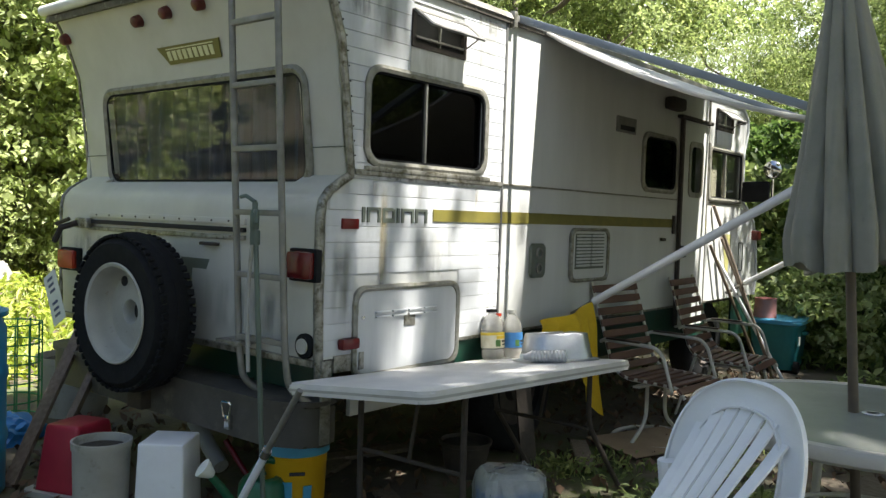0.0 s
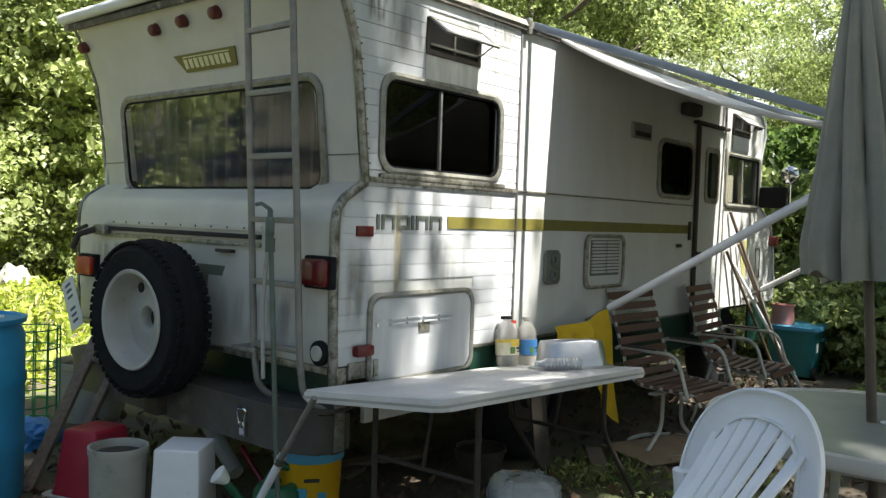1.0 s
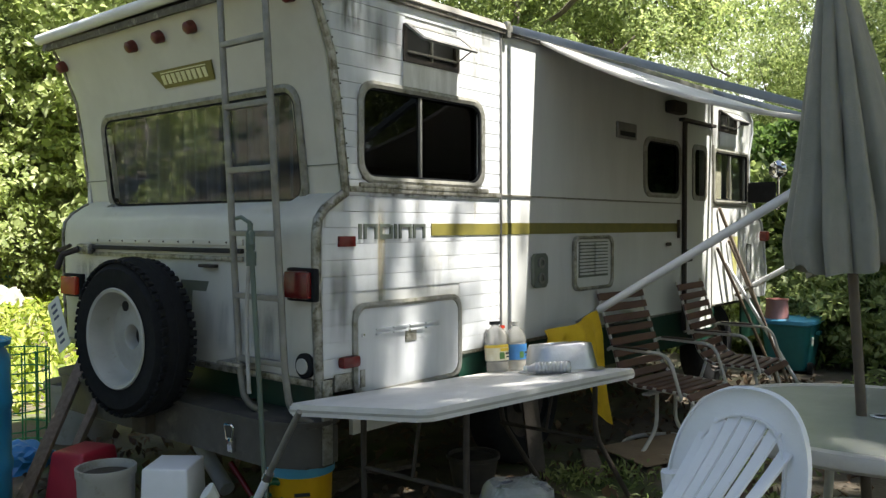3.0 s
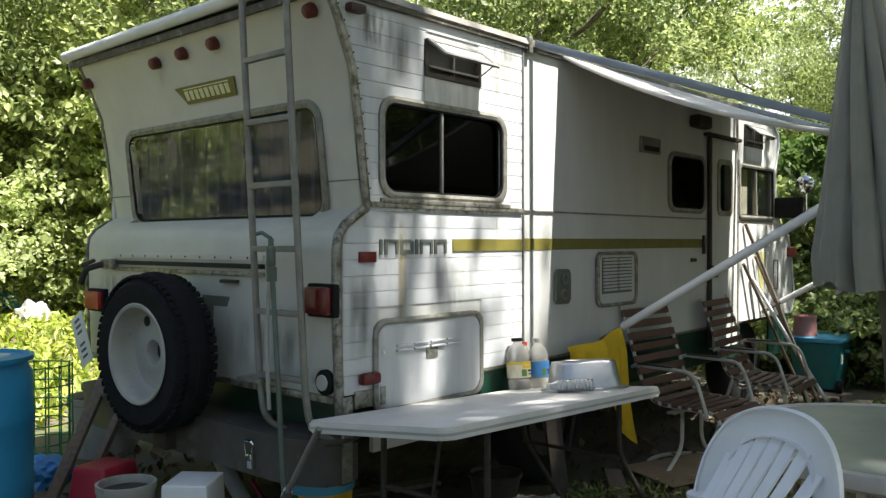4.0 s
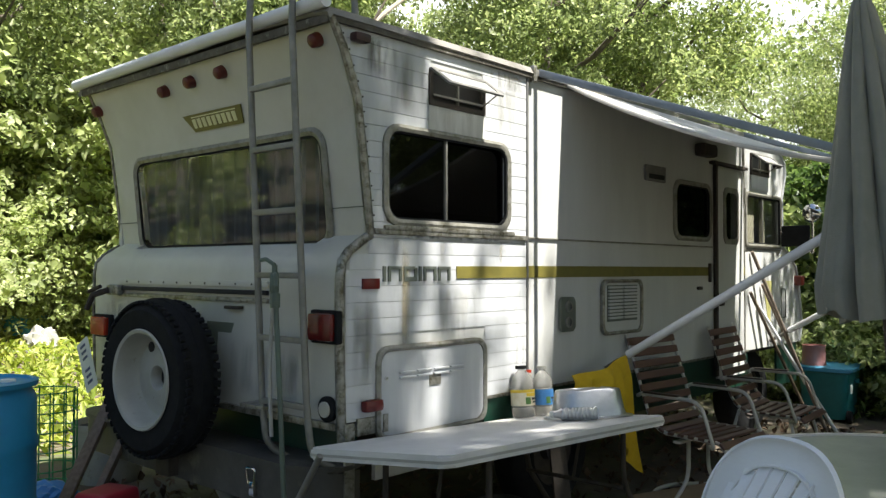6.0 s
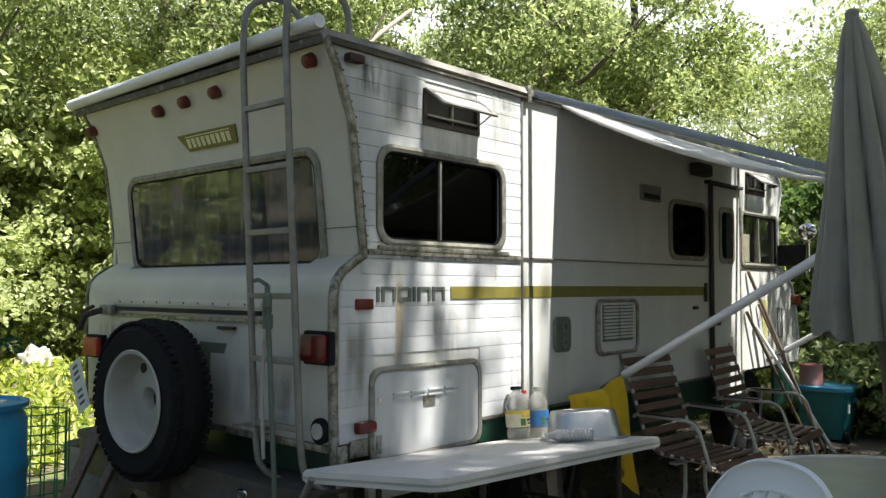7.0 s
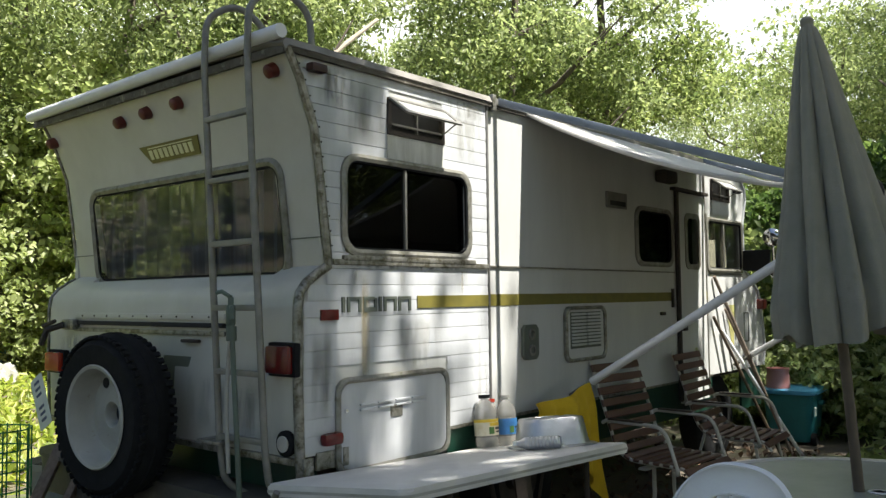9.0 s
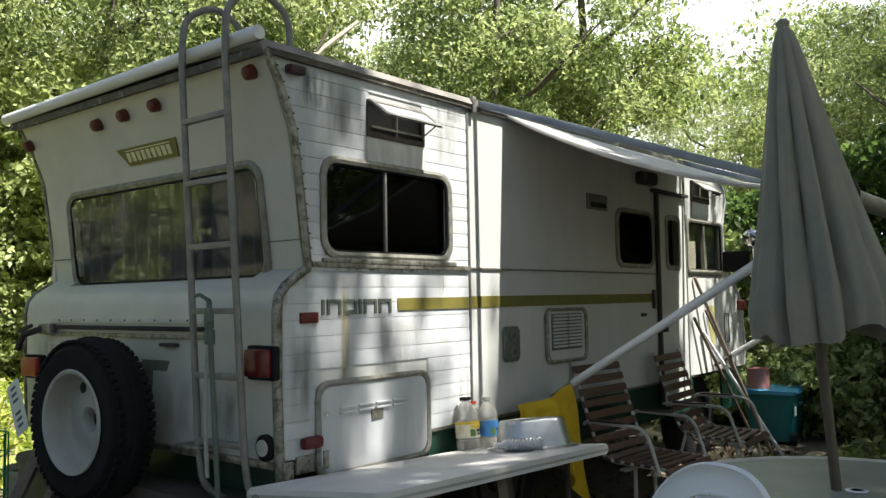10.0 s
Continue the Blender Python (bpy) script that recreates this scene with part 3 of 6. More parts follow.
# model lettering as plain bars, and the swoosh near the cab
def lettering():
    x, w, t, h = 0.247, 0.058, 0.016, 0.069
    for i, kind in enumerate("InOInn"):
        bm = bmesh.new()
        if kind == "I":
            boxm(x, x + 0.017, -0.009, -0.002, 1.367, 1.367 + h, 0, bm)
            x += 0.032
        else:
            boxm(x, x + t, -0.009, -0.002, 1.367, 1.367 + h, 0, bm)
            boxm(x + w + 0.012, x + w + 0.012 + t, -0.009, -0.002, 1.367, 1.367 + h - (0 if kind == "n" else 0.006), 0, bm)
            boxm(x + t, x + w + 0.012, -0.009, -0.002, 1.367 + h - 0.014, 1.367 + h, 0, bm)
            if kind == "O":
                boxm(x + t, x + w + 0.012, -0.009, -0.002, 1.367, 1.388, 0, bm)
            x += w + 0.042
        part("lettering_bar", bm, GREYVINYL, RV, smooth=0)


lettering()
bm = bmesh.new()
put(bm, [(4.66, 0.0008, 1.33), (4.86, 0.0008, 1.33), (4.82, 0.0008, 0.98), (4.78, 0.0008, 0.96)], [(0, 1, 2, 3)])
put(bm, [(4.66, 0.004, 1.33), (4.86, 0.004, 1.33), (4.82, 0.004, 0.98), (4.78, 0.004, 0.96)], [(3, 2, 1, 0)])
part("stripe", bm, OLIVELT, RV, "pale olive flash below the cab window", smooth=0)
part("cab_badge", ring(rounded(0.11, 0.26, 0.01), rounded(0.09, 0.24, 0.01), -0.002, 0.004, side(5.12, 1.13)), GREYVINYL, RV, smooth=0)
part("reflector", boxm(0.122, 0.222, -0.014, 0.0, 1.335, 1.382, 0.003), RED, RV, "square red reflector")


def window(hole, r, wide, pane_mat, name="window", mullion=None, depth=0.014, label=""):
    a, b, c, d = hole
    cx, cz, w, h = (a + b) / 2, (c + d) / 2, b - a, d - c
    fr = part(name, ring(rounded(w + 2 * wide, h + 2 * wide, r + wide), rounded(w - 0.012, h - 0.012, r), -0.004, depth, side(cx, cz), 0.006), FRAMEM, RV, label)
    part("gasket", ring(rounded(w - 0.010, h - 0.010, r), rounded(w - 0.030, h - 0.030, max(r - 0.01, 0.01)), -0.006, 0.009, side(cx, cz)), RUBBER, fr)
    xs = [a, b] if mullion is None else [a, mullion, b]
    for i, (p, q) in enumerate(zip(xs, xs[1:])):
        yy = 0.010 + 0.012 * i
        o = part("pane", boxm(p + 0.003, q - 0.003, yy, yy + 0.005, c + 0.003, d - 0.003), pane_mat, fr, smooth=0)
        o.visible_shadow = False
    if mullion:
        part("mullion", boxm(mullion - 0.007, mullion + 0.007, -0.003, 0.03, c + 0.008, d - 0.008, 0.002), ALU, fr)
    return fr


window(BIGWIN, 0.07, 0.026, PANE, mullion=0.675, label="dark sliding side window in a mossy frame")
window(FWIN, 0.07, 0.026, PANE, label="dark sliding side window")
window(CABWIN, 0.03, 0.025, PANECAB, mullion=4.66, label="cab sliding window")
part("belt_rail", boxm(0.25, 1.20, -0.02, -0.002, 1.598, 1.622, 0.006), TRIM, RV, "dirty window drip ledge")
# black panels behind the panes; their colour stands for the unlit rooms
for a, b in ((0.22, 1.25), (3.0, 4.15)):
    part("dark_room_panel", boxm(a, b, 0.5, 0.52, 0.8, 2.45), DARK, RV, smooth=0)
    part("dark_room_panel", boxm(a - 0.02, a, 0.04, 0.5, 0.8, 2.45), DARK, RV, smooth=0)
    part("dark_room_panel", boxm(b, b + 0.02, 0.04, 0.5, 0.8, 2.45), DARK, RV, smooth=0)
part("dark_room_panel", boxm(0.3, 0.32, 0.54, 2.3, 0.8, 2.45), DARK, RV, smooth=0)


def flap_vent(hole):
    a, b, c, d = hole
    v = part("vent_window", ring(rounded(b - a + 0.03, d - c + 0.03, 0.01), rounded(b - a - 0.02, d - c - 0.02, 0.008), -0.01, 0.01, side((a + b) / 2, (c + d) / 2)), RUST, RV, "small dark vent window with its flap propped open")
    # opaque black pane carries the darkness of the room behind
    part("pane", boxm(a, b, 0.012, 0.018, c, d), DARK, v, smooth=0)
    part("sash", boxm(a + 0.01, b - 0.01, -0.012, 0.006, c + 0.03, c + 0.042, 0.002), ALU, v)
    part("sash", boxm((a + b) / 2 - 0.005, (a + b) / 2 + 0.005, -0.010, 0.006, c + 0.01, d - 0.02, 0.002), ALU, v)
    m = Matrix.Translation((0, -0.012, d + 0.012)) @ Matrix.Rotation(radians(-52), 4, "X")
    fl = part("flap", ring(rounded(b - a + 0.03, 0.15, 0.01), rounded(b - a - 0.03, 0.10, 0.006), -0.004, 0.006, m @ side((a + b) / 2, -0.075)), ALU, v, "open awning flap of grey alloy")
    p = part("pane", boxm(a + 0.0, b - 0.0, -0.002, 0.001, -0.14, -0.01, m=m), FLAP, fl, smooth=0)
    part("stay", tube([(b + 0.005, -0.01, c + 0.04), (b + 0.01, -0.10, d - 0.06)], 0.004, 6), ALU, v)
    return v


flap_vent(VENT)
flap_vent(FVENT)
part("vent_panel", boxm(0.545, 0.965, -0.0045, 0.0, 2.09, 2.205), mat("sooty white vent panel", (0.70, 0.69, 0.66), (0.45, 0.44, 0.40), 0.5, scale=3, stretch=(5, 1, 1)), RV, "streaked plain panel under the vent", smooth=0)
part("vent_panel", boxm(4.42, 4.78, -0.0045, 0.0, 2.09, 2.205), WHITE, RV, smooth=0)


def rear_window():
    m = rear(1.132, 1.795, rear_x(1.795) - 0.004, 6)
    fr = part("rear_window", ring(rounded(1.79, 0.575, 0.10), rounded(1.71, 0.50, 0.075), -0.025, 0.008, m, 0.010), FRAMEM, RV, "wide rear window in a mossy grey frame")
    part("gasket", ring(rounded(1.715, 0.505, 0.075), rounded(1.69, 0.48, 0.065), -0.025, 0.006, m), RUBBER, fr)
    o = part("pane", prism(rounded(1.71, 0.50, 0.075), 0.0, 0.004, m=m), PANEREAR, fr, smooth=0)
    o.visible_shadow = False
    bm = bmesh.new()
    g = []
    rng = random.Random(4)
    n = 150
    ph = 0
    for i in range(n):
        y = 0.2 + 1.86 * i / (n - 1)
        ph += rng.uniform(0.45, 0.95)
        x = rear_x(1.8) + 0.075 + 0.028 * math.sin(ph)
        g.append((bm.verts.new((x, y, 1.47)), bm.verts.new((x - 0.01, y, 2.14))))
    for a, b in zip(g, g[1:]):
        bm.faces.new((a[0], b[0], b[1], a[1]))
    thick(bm, 0.002)
    part("curtain", bm, CURTAIN, fr, "closed grey blue pleated curtain", smooth=60)


rear_window()


def badge():
    m = rear(1.10, 2.205, rear_x(2.205) - 0.006, 22)
    out = [(-0.27, 0.045), (0.27, 0.045), (0.25, -0.05), (-0.19, -0.05)]
    b = part("badge", prism(out, -0.004, 0.004, m=m), OLIVE, RV, "olive badge with plain white bars", smooth=0)
    part("badge_bar", prism([(-0.19, 0.033), (0.22, 0.033), (0.22, 0.027), (-0.19, 0.027)], 0.002, 0.006, m=m), PALEPRINT, b, smooth=0)
    for i in range(9):
        x = -0.19 + i * 0.046
        bm = prism([(x, 0.02), (x + 0.034, 0.02), (x + 0.034, -0.03), (x + 0.006, -0.03)], 0.002, 0.006, m=m)
        part("badge_bar", bm, PALEPRINT, b, smooth=0)


badge()
for y0, y1 in ((0.02, 0.235), (2.03, 2.28)):
    xx = rear_x(1.70)
    part("panel_seam", boxm(xx - 0.003, xx + 0.004, y0, y1, 1.698, 1.703), GREYVINYL, RV, smooth=0)
for y, z in ((1.45, 2.39), (1.18, 2.40), (0.89, 2.405), (0.135, 2.425), (2.24, 2.38)):
    part("marker_lamp", lathe([(0, 0.045), (0.02, 0.044), (0.03, 0.035), (0.034, 0.0), (0.034, -0.01)][::-1], 20, m=rear(y, z, rear_x(z) - 0.004, 25)), MARKER, RV, "round faded red marker lamp")
part("marker_lamp", boxm(0.045, 0.135, -0.05, 0.0, 2.405, 2.445, 0.014), BROWNLENS, RV, "oblong dull red side marker lamp")
part("marker_lamp", boxm(0.115, 0.225, -0.045, 0.0, 0.80, 0.855, 0.02), RED, RV, "oblong red side marker lamp")
part("marker_lamp", boxm(4.88, 4.98, -0.05, 0.0, 2.30, 2.335, 0.012), DARK, RV)


def tail_lamp(y0, y1, z0, z1, m2):
    b = part("tail_lamp", boxm(-0.03, 0.005, y0 - 0.012, y1 + 0.012, z0 - 0.012, z1 + 0.012, 0.01), RUBBER, RV, "boxy red tail lamp")
    part("lens", boxm(-0.060, -0.025, y0, y1, z0, z1, 0.018), m2, b)


tail_lamp(-0.005, 0.15, 1.115, 1.235, RED)
tail_lamp(2.02, 2.20, 1.03, 1.14, AMBER)
part("filler_cap", lathe([(0.055, -0.01), (0.055, 0.01), (0.045, 0.016), (0.0, 0.018)], 24, m=rear(0.075, 0.822, 0.0)), RUBBER, RV, "black ringed round socket")
part("filler_cap", lathe([(0.034, 0.0), (0.034, 0.024), (0.0, 0.026)], 20, m=rear(0.075, 0.822, 0.0)), CREAM, RV)
# rear hatch trim
part("hatch_trim", boxm(-0.012, 0.005, 0.50, 1.93, 1.335, 1.365, 0.004), CREAM, RV, "stained hatch hinge strip")
# solid black strip; the gap's shade is put into its colour
part("hatch_trim", boxm(-0.022, 0.005, 0.50, 1.93, 1.300, 1.322, 0.004), DARK, RV, "black strip painted as the shade in the hatch gap")
part("hatch_trim", boxm(-0.014, 0.005, 0.50, 1.93, 1.262, 1.285, 0.004), TRIM, RV)
for i in range(10):
    part("rivet", lathe([(0.006, 0), (0.004, 0.004), (0, 0.005)], 8, m=rear(0.62 + i * 0.135, 1.35, -0.012)), RUST, RV)
hb = part("hatch_handle", boxm(-0.03, 0.0, 0.70, 0.83, 1.228, 1.244, 0.005), RUST, RV, "small dark hatch handle")
part("flash", prism([(-0.10, 0.03), (0.14, 0.03), (0.115, -0.02), (0.0, -0.02), (-0.04, -0.30), (-0.10, -0.30)], 0.0, 0.003, m=rear(0.92, 1.13, 0.002)), GREYVINYL, RV, "grey green painted flash", smooth=0)
part("bottom_trim", boxm(-0.012, 0.02, 0.02, WID - 0.03, 0.735, 0.765, 0.004), TRIM, RV, "aluminium bottom rail")
# green lower band, rear valance and bumper
part("skirt", boxm(0.98, 4.35, 0.012, 0.03, 0.50, 0.768), GREEN, RV, "dark green skirt panel", smooth=0)
part("skirt", boxm(4.98, 5.45, 0.012, 0.03, 0.42, 0.768), GREEN, RV, "dark green skirt panel", smooth=0)
part("skirt", boxm(0.10, 0.13, 0.03, WID - 0.05, 0.52, 0.735), GREEN, RV, "dark green rear valance", smooth=0)
part("skirt_trim", boxm(0.975, 4.35, 0.0, 0.028, 0.758, 0.776, 0.003), TRIM, RV)
BPLAN = [(p.x, p.y) for p in bend([(0.10, -0.02, 0), (-0.03, -0.02, 0), (-0.135, 0.16, 0), (-0.135, 2.05, 0), (-0.03, 2.24, 0), (0.10, 2.24, 0)], 0.14, 6)]
bp = part("bumper", prism(BPLAN, 0.39, 0.575, bevel=0.012), BUMPER, RV, "dusty brown steel bumper box with rounded ends")
part("bumper_lip", prism([(x - 0.012 * (x < 0), y + (0.010 if y > 1 else -0.010)) for x, y in BPLAN], 0.572, 0.592, bevel=0.006), BUMPER, bp)
lt = part("latch", boxm(-0.155, -0.13, 0.39, 0.43, 0.42, 0.485, 0.006), CHROME, bp, "chrome over-centre latch")
part("latch_loop", tube(bend([(-0.155, 0.39, 0.475), (-0.158, 0.375, 0.545), (-0.158, 0.445, 0.545), (-0.155, 0.43, 0.475)], 0.02), 0.006, 8), CHROME, lt)
part("corner_post", boxm(0.01, 0.065, -0.028, -0.012, 0.40, 0.765, 0.005), TRIM, RV, "bent alloy corner post")
part("chassis_beam", boxm(0.05, 5.3, 0.55, 0.65, 0.42, 0.6), RUST, RV)
part("chassis_beam", boxm(0.05, 5.3, 1.7, 1.8, 0.42, 0.6), RUST, RV)


# compartment door
def compartment():
    m = side(0.59, 0.865)
    fr = part("compartment_frame", ring(rounded(0.77, 0.43, 0.075), rounded(0.715, 0.375, 0.05), -0.004, 0.014, m, 0.008), FRAMEM, RV, "grey rubber compartment frame")
    dr = part("compartment_door", prism(rounded(0.712, 0.372, 0.05), -0.002, 0.010, m=m, bevel=0.004), WHITE, fr, "white compartment door with louvres")
    for i in range(4):
        x = 0.345 + i * 0.115
        for k in range(2):
            part("louvre", boxm(x, x + 0.10, -0.022, -0.008, 0.948 - k * 0.022, 0.958 - k * 0.022, 0.004), WHITE, dr)
    part("lock_plate", boxm(0.545, 0.625, -0.014, -0.008, 0.875, 0.935, 0.002), TRIM, dr, "dull metal lock plate")
    part("hinge", boxm(0.245, 0.275, -0.016, -0.006, 0.70, 0.78, 0.003), TRIM, dr)
    part("button", lathe([(0.01, 0), (0.008, 0.012), (0, 0.013)], 10, m=side(0.262, 0.935, -0.008)), CHROME, dr)
    part("lower_panel", boxm(0.215, 0.82, 0.006, 0.03, 0.49, 0.65), CREAM, RV, "cream lower compartment panel", smooth=0)
    part("corner_repair", boxm(0.10, 0.205, -0.004, 0.01, 0.70, 0.775, 0.002), TRIM, RV, "stained patch at the corner")


compartment()
# water socket, fridge vent, small vent
o = part("outlet_plate", prism(rounded(0.15, 0.20, 0.025), 0.0, 0.02, m=side(1.705, 1.165), bevel=0.006), GREYVINYL, RV, "dark hook-up plate with two round sockets")
for dz in (0.045, -0.045):
    part("socket", ring([(0.032 * math.cos(a), 0.032 * math.sin(a)) for a in np.linspace(0, 2 * math.pi, 17)[:-1]],
                        [(0.02 * math.cos(a), 0.02 * math.sin(a)) for a in np.linspace(0, 2 * math.pi, 17)[:-1]], 0.015, 0.03, side(1.705, 1.165 + dz)), ALU, o)
f = part("fridge_vent", ring(rounded(0.50, 0.345, 0.06), rounded(0.45, 0.30, 0.045), 0.0, 0.02, side(2.33, 1.19), 0.006), TRIM, RV, "white louvred fridge vent in a grey frame")
part("vent_door", prism(rounded(0.45, 0.30, 0.045), 0.0, 0.008, m=side(2.33, 1.19)), SHELL, f)
# darker backing puts the shade between the louvres into colour
part("louvre_shade_back", boxm(2.145, 2.515, -0.0105, -0.006, 1.10, 1.325), GREYVINYL, f)
for k in range(10):
    for a, b in ((2.155, 2.32), (2.34, 2.505)):
        part("louvre", boxm(a, b, -0.022, -0.010, 1.305 - k * 0.021, 1.318 - k * 0.021, 0.002, seg=1), SHELL, f)
f = part("exhaust_vent", boxm(2.64, 2.91, -0.016, 0.004, 2.015, 2.122, 0.006), ALU, RV, "small grey exhaust vent")
# black strip for the unlit vent slot
part("grille", boxm(2.67, 2.88, -0.02, -0.012, 2.03, 2.062), DARK, f)


# door
def entry_door():
    d = part("entry_door", sheet_with_holes(3.73, 4.225, 0.60, 2.20, [DWIN], -0.014, 0.003), SHELL, RV, "white entry door, closed", smooth=0)
    cx, cz = (DWIN[0] + DWIN[1]) / 2, (DWIN[2] + DWIN[3]) / 2
    w, h = DWIN[1] - DWIN[0], DWIN[3] - DWIN[2]
    part("door_window", ring(rounded(w + 0.06, h + 0.06, 0.06), rounded(w - 0.02, h - 0.02, 0.05), 0.01, 0.022, side(cx, cz)), FRAMEM, d)
    o = part("pane", boxm(DWIN[0], DWIN[1], -0.008, -0.004, DWIN[2], DWIN[3]), PANECAB, d, smooth=0)
    o.visible_shadow = False
    part("door_edge", boxm(3.685, 3.72, -0.03, 0.0, 0.62, 2.23, 0.008), RUST, RV, "dark brown awning stowage post beside the door")
    part("rain_gutter", boxm(3.62, 4.24, -0.05, -0.0, 2.215, 2.24, 0.006), RUST, RV, "dark rain gutter over the door")
    part("door_latch", boxm(3.70, 3.76, -0.06, -0.014, 1.15, 1.24, 0.01), RUST, d, "dark door latch")
    part("door_latch", boxm(3.40, 3.47, -0.02, 0.0, 1.275, 1.30, 0.006), RUST, RV)
    part("hinge", boxm(4.222, 4.25, -0.03, 0.0, 1.95, 2.08, 0.004), TRIM, d)
    part("hinge", boxm(3.60, 3.62, -0.02, 0.0, 1.33, 1.47, 0.004), RUST, d)
    l = part("porch_lamp", boxm(3.37, 3.59, -0.09, 0.0, 2.25, 2.345, 0.025), RUST, RV, "dark brown porch lamp")
    part("cab_joint", boxm(4.245, 4.262, -0.012, 0.004, 0.6, 2.48, 0.003), TRIM, RV)


entry_door()


# mirror
def mirror():
    r = part("mirror", tube(bend([(5.05, 0.0, 1.72), (5.02, -0.22, 1.70), (4.98, -0.30, 1.55), (4.98, -0.30, 1.95)], 0.03), 0.012, 8), CHROME, RV, "chrome wing mirror on a bracket")
    part("mirror_head", boxm(4.90, 4.94, -0.30, -0.06, 1.62, 1.80, 0.02), RUBBER, r)
    part("mirror_disc", lathe([(0, 0.03), (0.04, 0.028), (0.075, 0.01), (0.08, 0), (0.08, -0.01), (0, -0.012)][::-1], 20,
                              m=Matrix.Translation((4.93, -0.31, 1.90)) @ Matrix.Rotation(radians(-90), 4, "Y")), CHROME, r, "round chrome mirror")


mirror()
for a, b in ((4.31, 4.62), (4.80, 4.86)):
    part("cab_curtain", boxm(a, b, 0.06, 0.075, 1.60, 2.10, 0.004), mat("cream cab curtain", (0.55, 0.50, 0.38), (0.42, 0.38, 0.28), 0.9, scale=3, stretch=(14, 1, 0.4)), RV, "cream curtain behind the cab window")
part("headlamp", boxm(5.40, 5.50, -0.06, 0.06, 1.28, 1.37, 0.02), MARKER, RV, "red front marker lamp")


# wheels
def wheel(x, y, r=0.38, w=0.2):
    m = Matrix.Translation((x, y, r)) @ Matrix.Rotation(radians(90), 4, "X")
    t = part("wheel", lathe([(0.22, -w / 2), (0.33, -w / 2), (0.37, -w / 2 + 0.03), (r, -w / 4), (r, w / 4), (0.37, w / 2 - 0.03), (0.33, w / 2), (0.22, w / 2), (0.22, -w / 2)], 40, m=m), RUBBER, RV, "black road wheel")
    part("rim", lathe([(0.225, 0.07), (0.2, 0.03), (0.08, 0.04), (0.07, 0.08), (0.0, 0.085)], 32, m=m), RUST, t)


for y in (0.2, WID - 0.2):
    wheel(1.75, y)
    wheel(4.66, y)


# spare wheel
def spare():
    m = Matrix.Translation((-0.235, 1.07, 0.89)) @ Matrix.Rotation(radians(-87), 4, "Z") @ Matrix.Rotation(radians(90), 4, "X")
    w = 0.20
    prof = [(0.230, -w / 2 + 0.01), (0.275, -w / 2), (0.335, -w / 2 - 0.004), (0.362, -w / 2 + 0.025), (0.382, -w / 2 + 0.06), (0.385, 0), (0.382, w / 2 - 0.06), (0.362, w / 2 - 0.025),
            (0.335, w / 2 + 0.004), (0.275, w / 2), (0.230, w / 2 - 0.01), (0.220, 0), (0.230, -w / 2 + 0.01)]
    s = part("spare_wheel", lathe(prof, 64, m=m), RUBBER, RV, "worn black spare tyre with chunky tread")
    lug = None
    for k in range(56):
        for sgn in (-1, 1):
            a = 2 * math.pi * (k + (0.5 if sgn > 0 else 0)) / 56
            mm = m @ Matrix.Rotation(a, 4, "Z") @ Matrix.Translation((0.3685, 0, 0.056 * sgn)) @ Matrix.Rotation(radians(10 * sgn), 4, "X") @ Matrix.Rotation(radians(14 * sgn), 4, "Y")
            if lug is None:
                lug = part("tread_block", boxm(-0.012, 0.004, -0.0155, 0.0155, -0.036, 0.036, 0.003, seg=1), RUBBER, s)
                lug.matrix_local = mm
            else:
                o = new("tread_block", lug.data)
                o.parent, o.matrix_local = s, mm
    part("tread_rib", lathe([(0.384, -0.020), (0.391, -0.016), (0.391, 0.016), (0.384, 0.020)], 64, m=m), RUBBER, s)
    bm = lathe([(0.225, -0.07), (0.233, 0.092), (0.245, 0.100), (0.239, 0.107), (0.225, 0.101), (0.215, 0.075), (0.209, 0.040), (0.201, 0.008), (0.186, -0.010), (0.140, -0.008), (0.115, 0.004), (0.062, 0.008), (0.050, -0.004), (0.046, -0.05)], 48, m=m)
    part("rim", bm, RIM, s, "chipped white steel rim")
    # black discs carry the dark depth of hub and hand holes
    part("hub_hole_disc", lathe([(0.0, -0.045), (0.048, -0.045)], 24, m=m), DARK, s)
    for a0 in (8, 52, 118):
        a = radians(a0)
        part("hand_hole_disc", lathe([(0.0, 0.0), (0.026, 0.0), (0.026, -0.003)][::-1], 14, m=m @ Matrix.Translation((0.164 * math.cos(a), 0.164 * math.sin(a), -0.0055))), DARK, s)
    part("carrier", boxm(-0.19, -0.05, 1.05, 1.18, 0.40, 0.95, 0.01), RUST, s, "black steel wheel carrier")


spare()


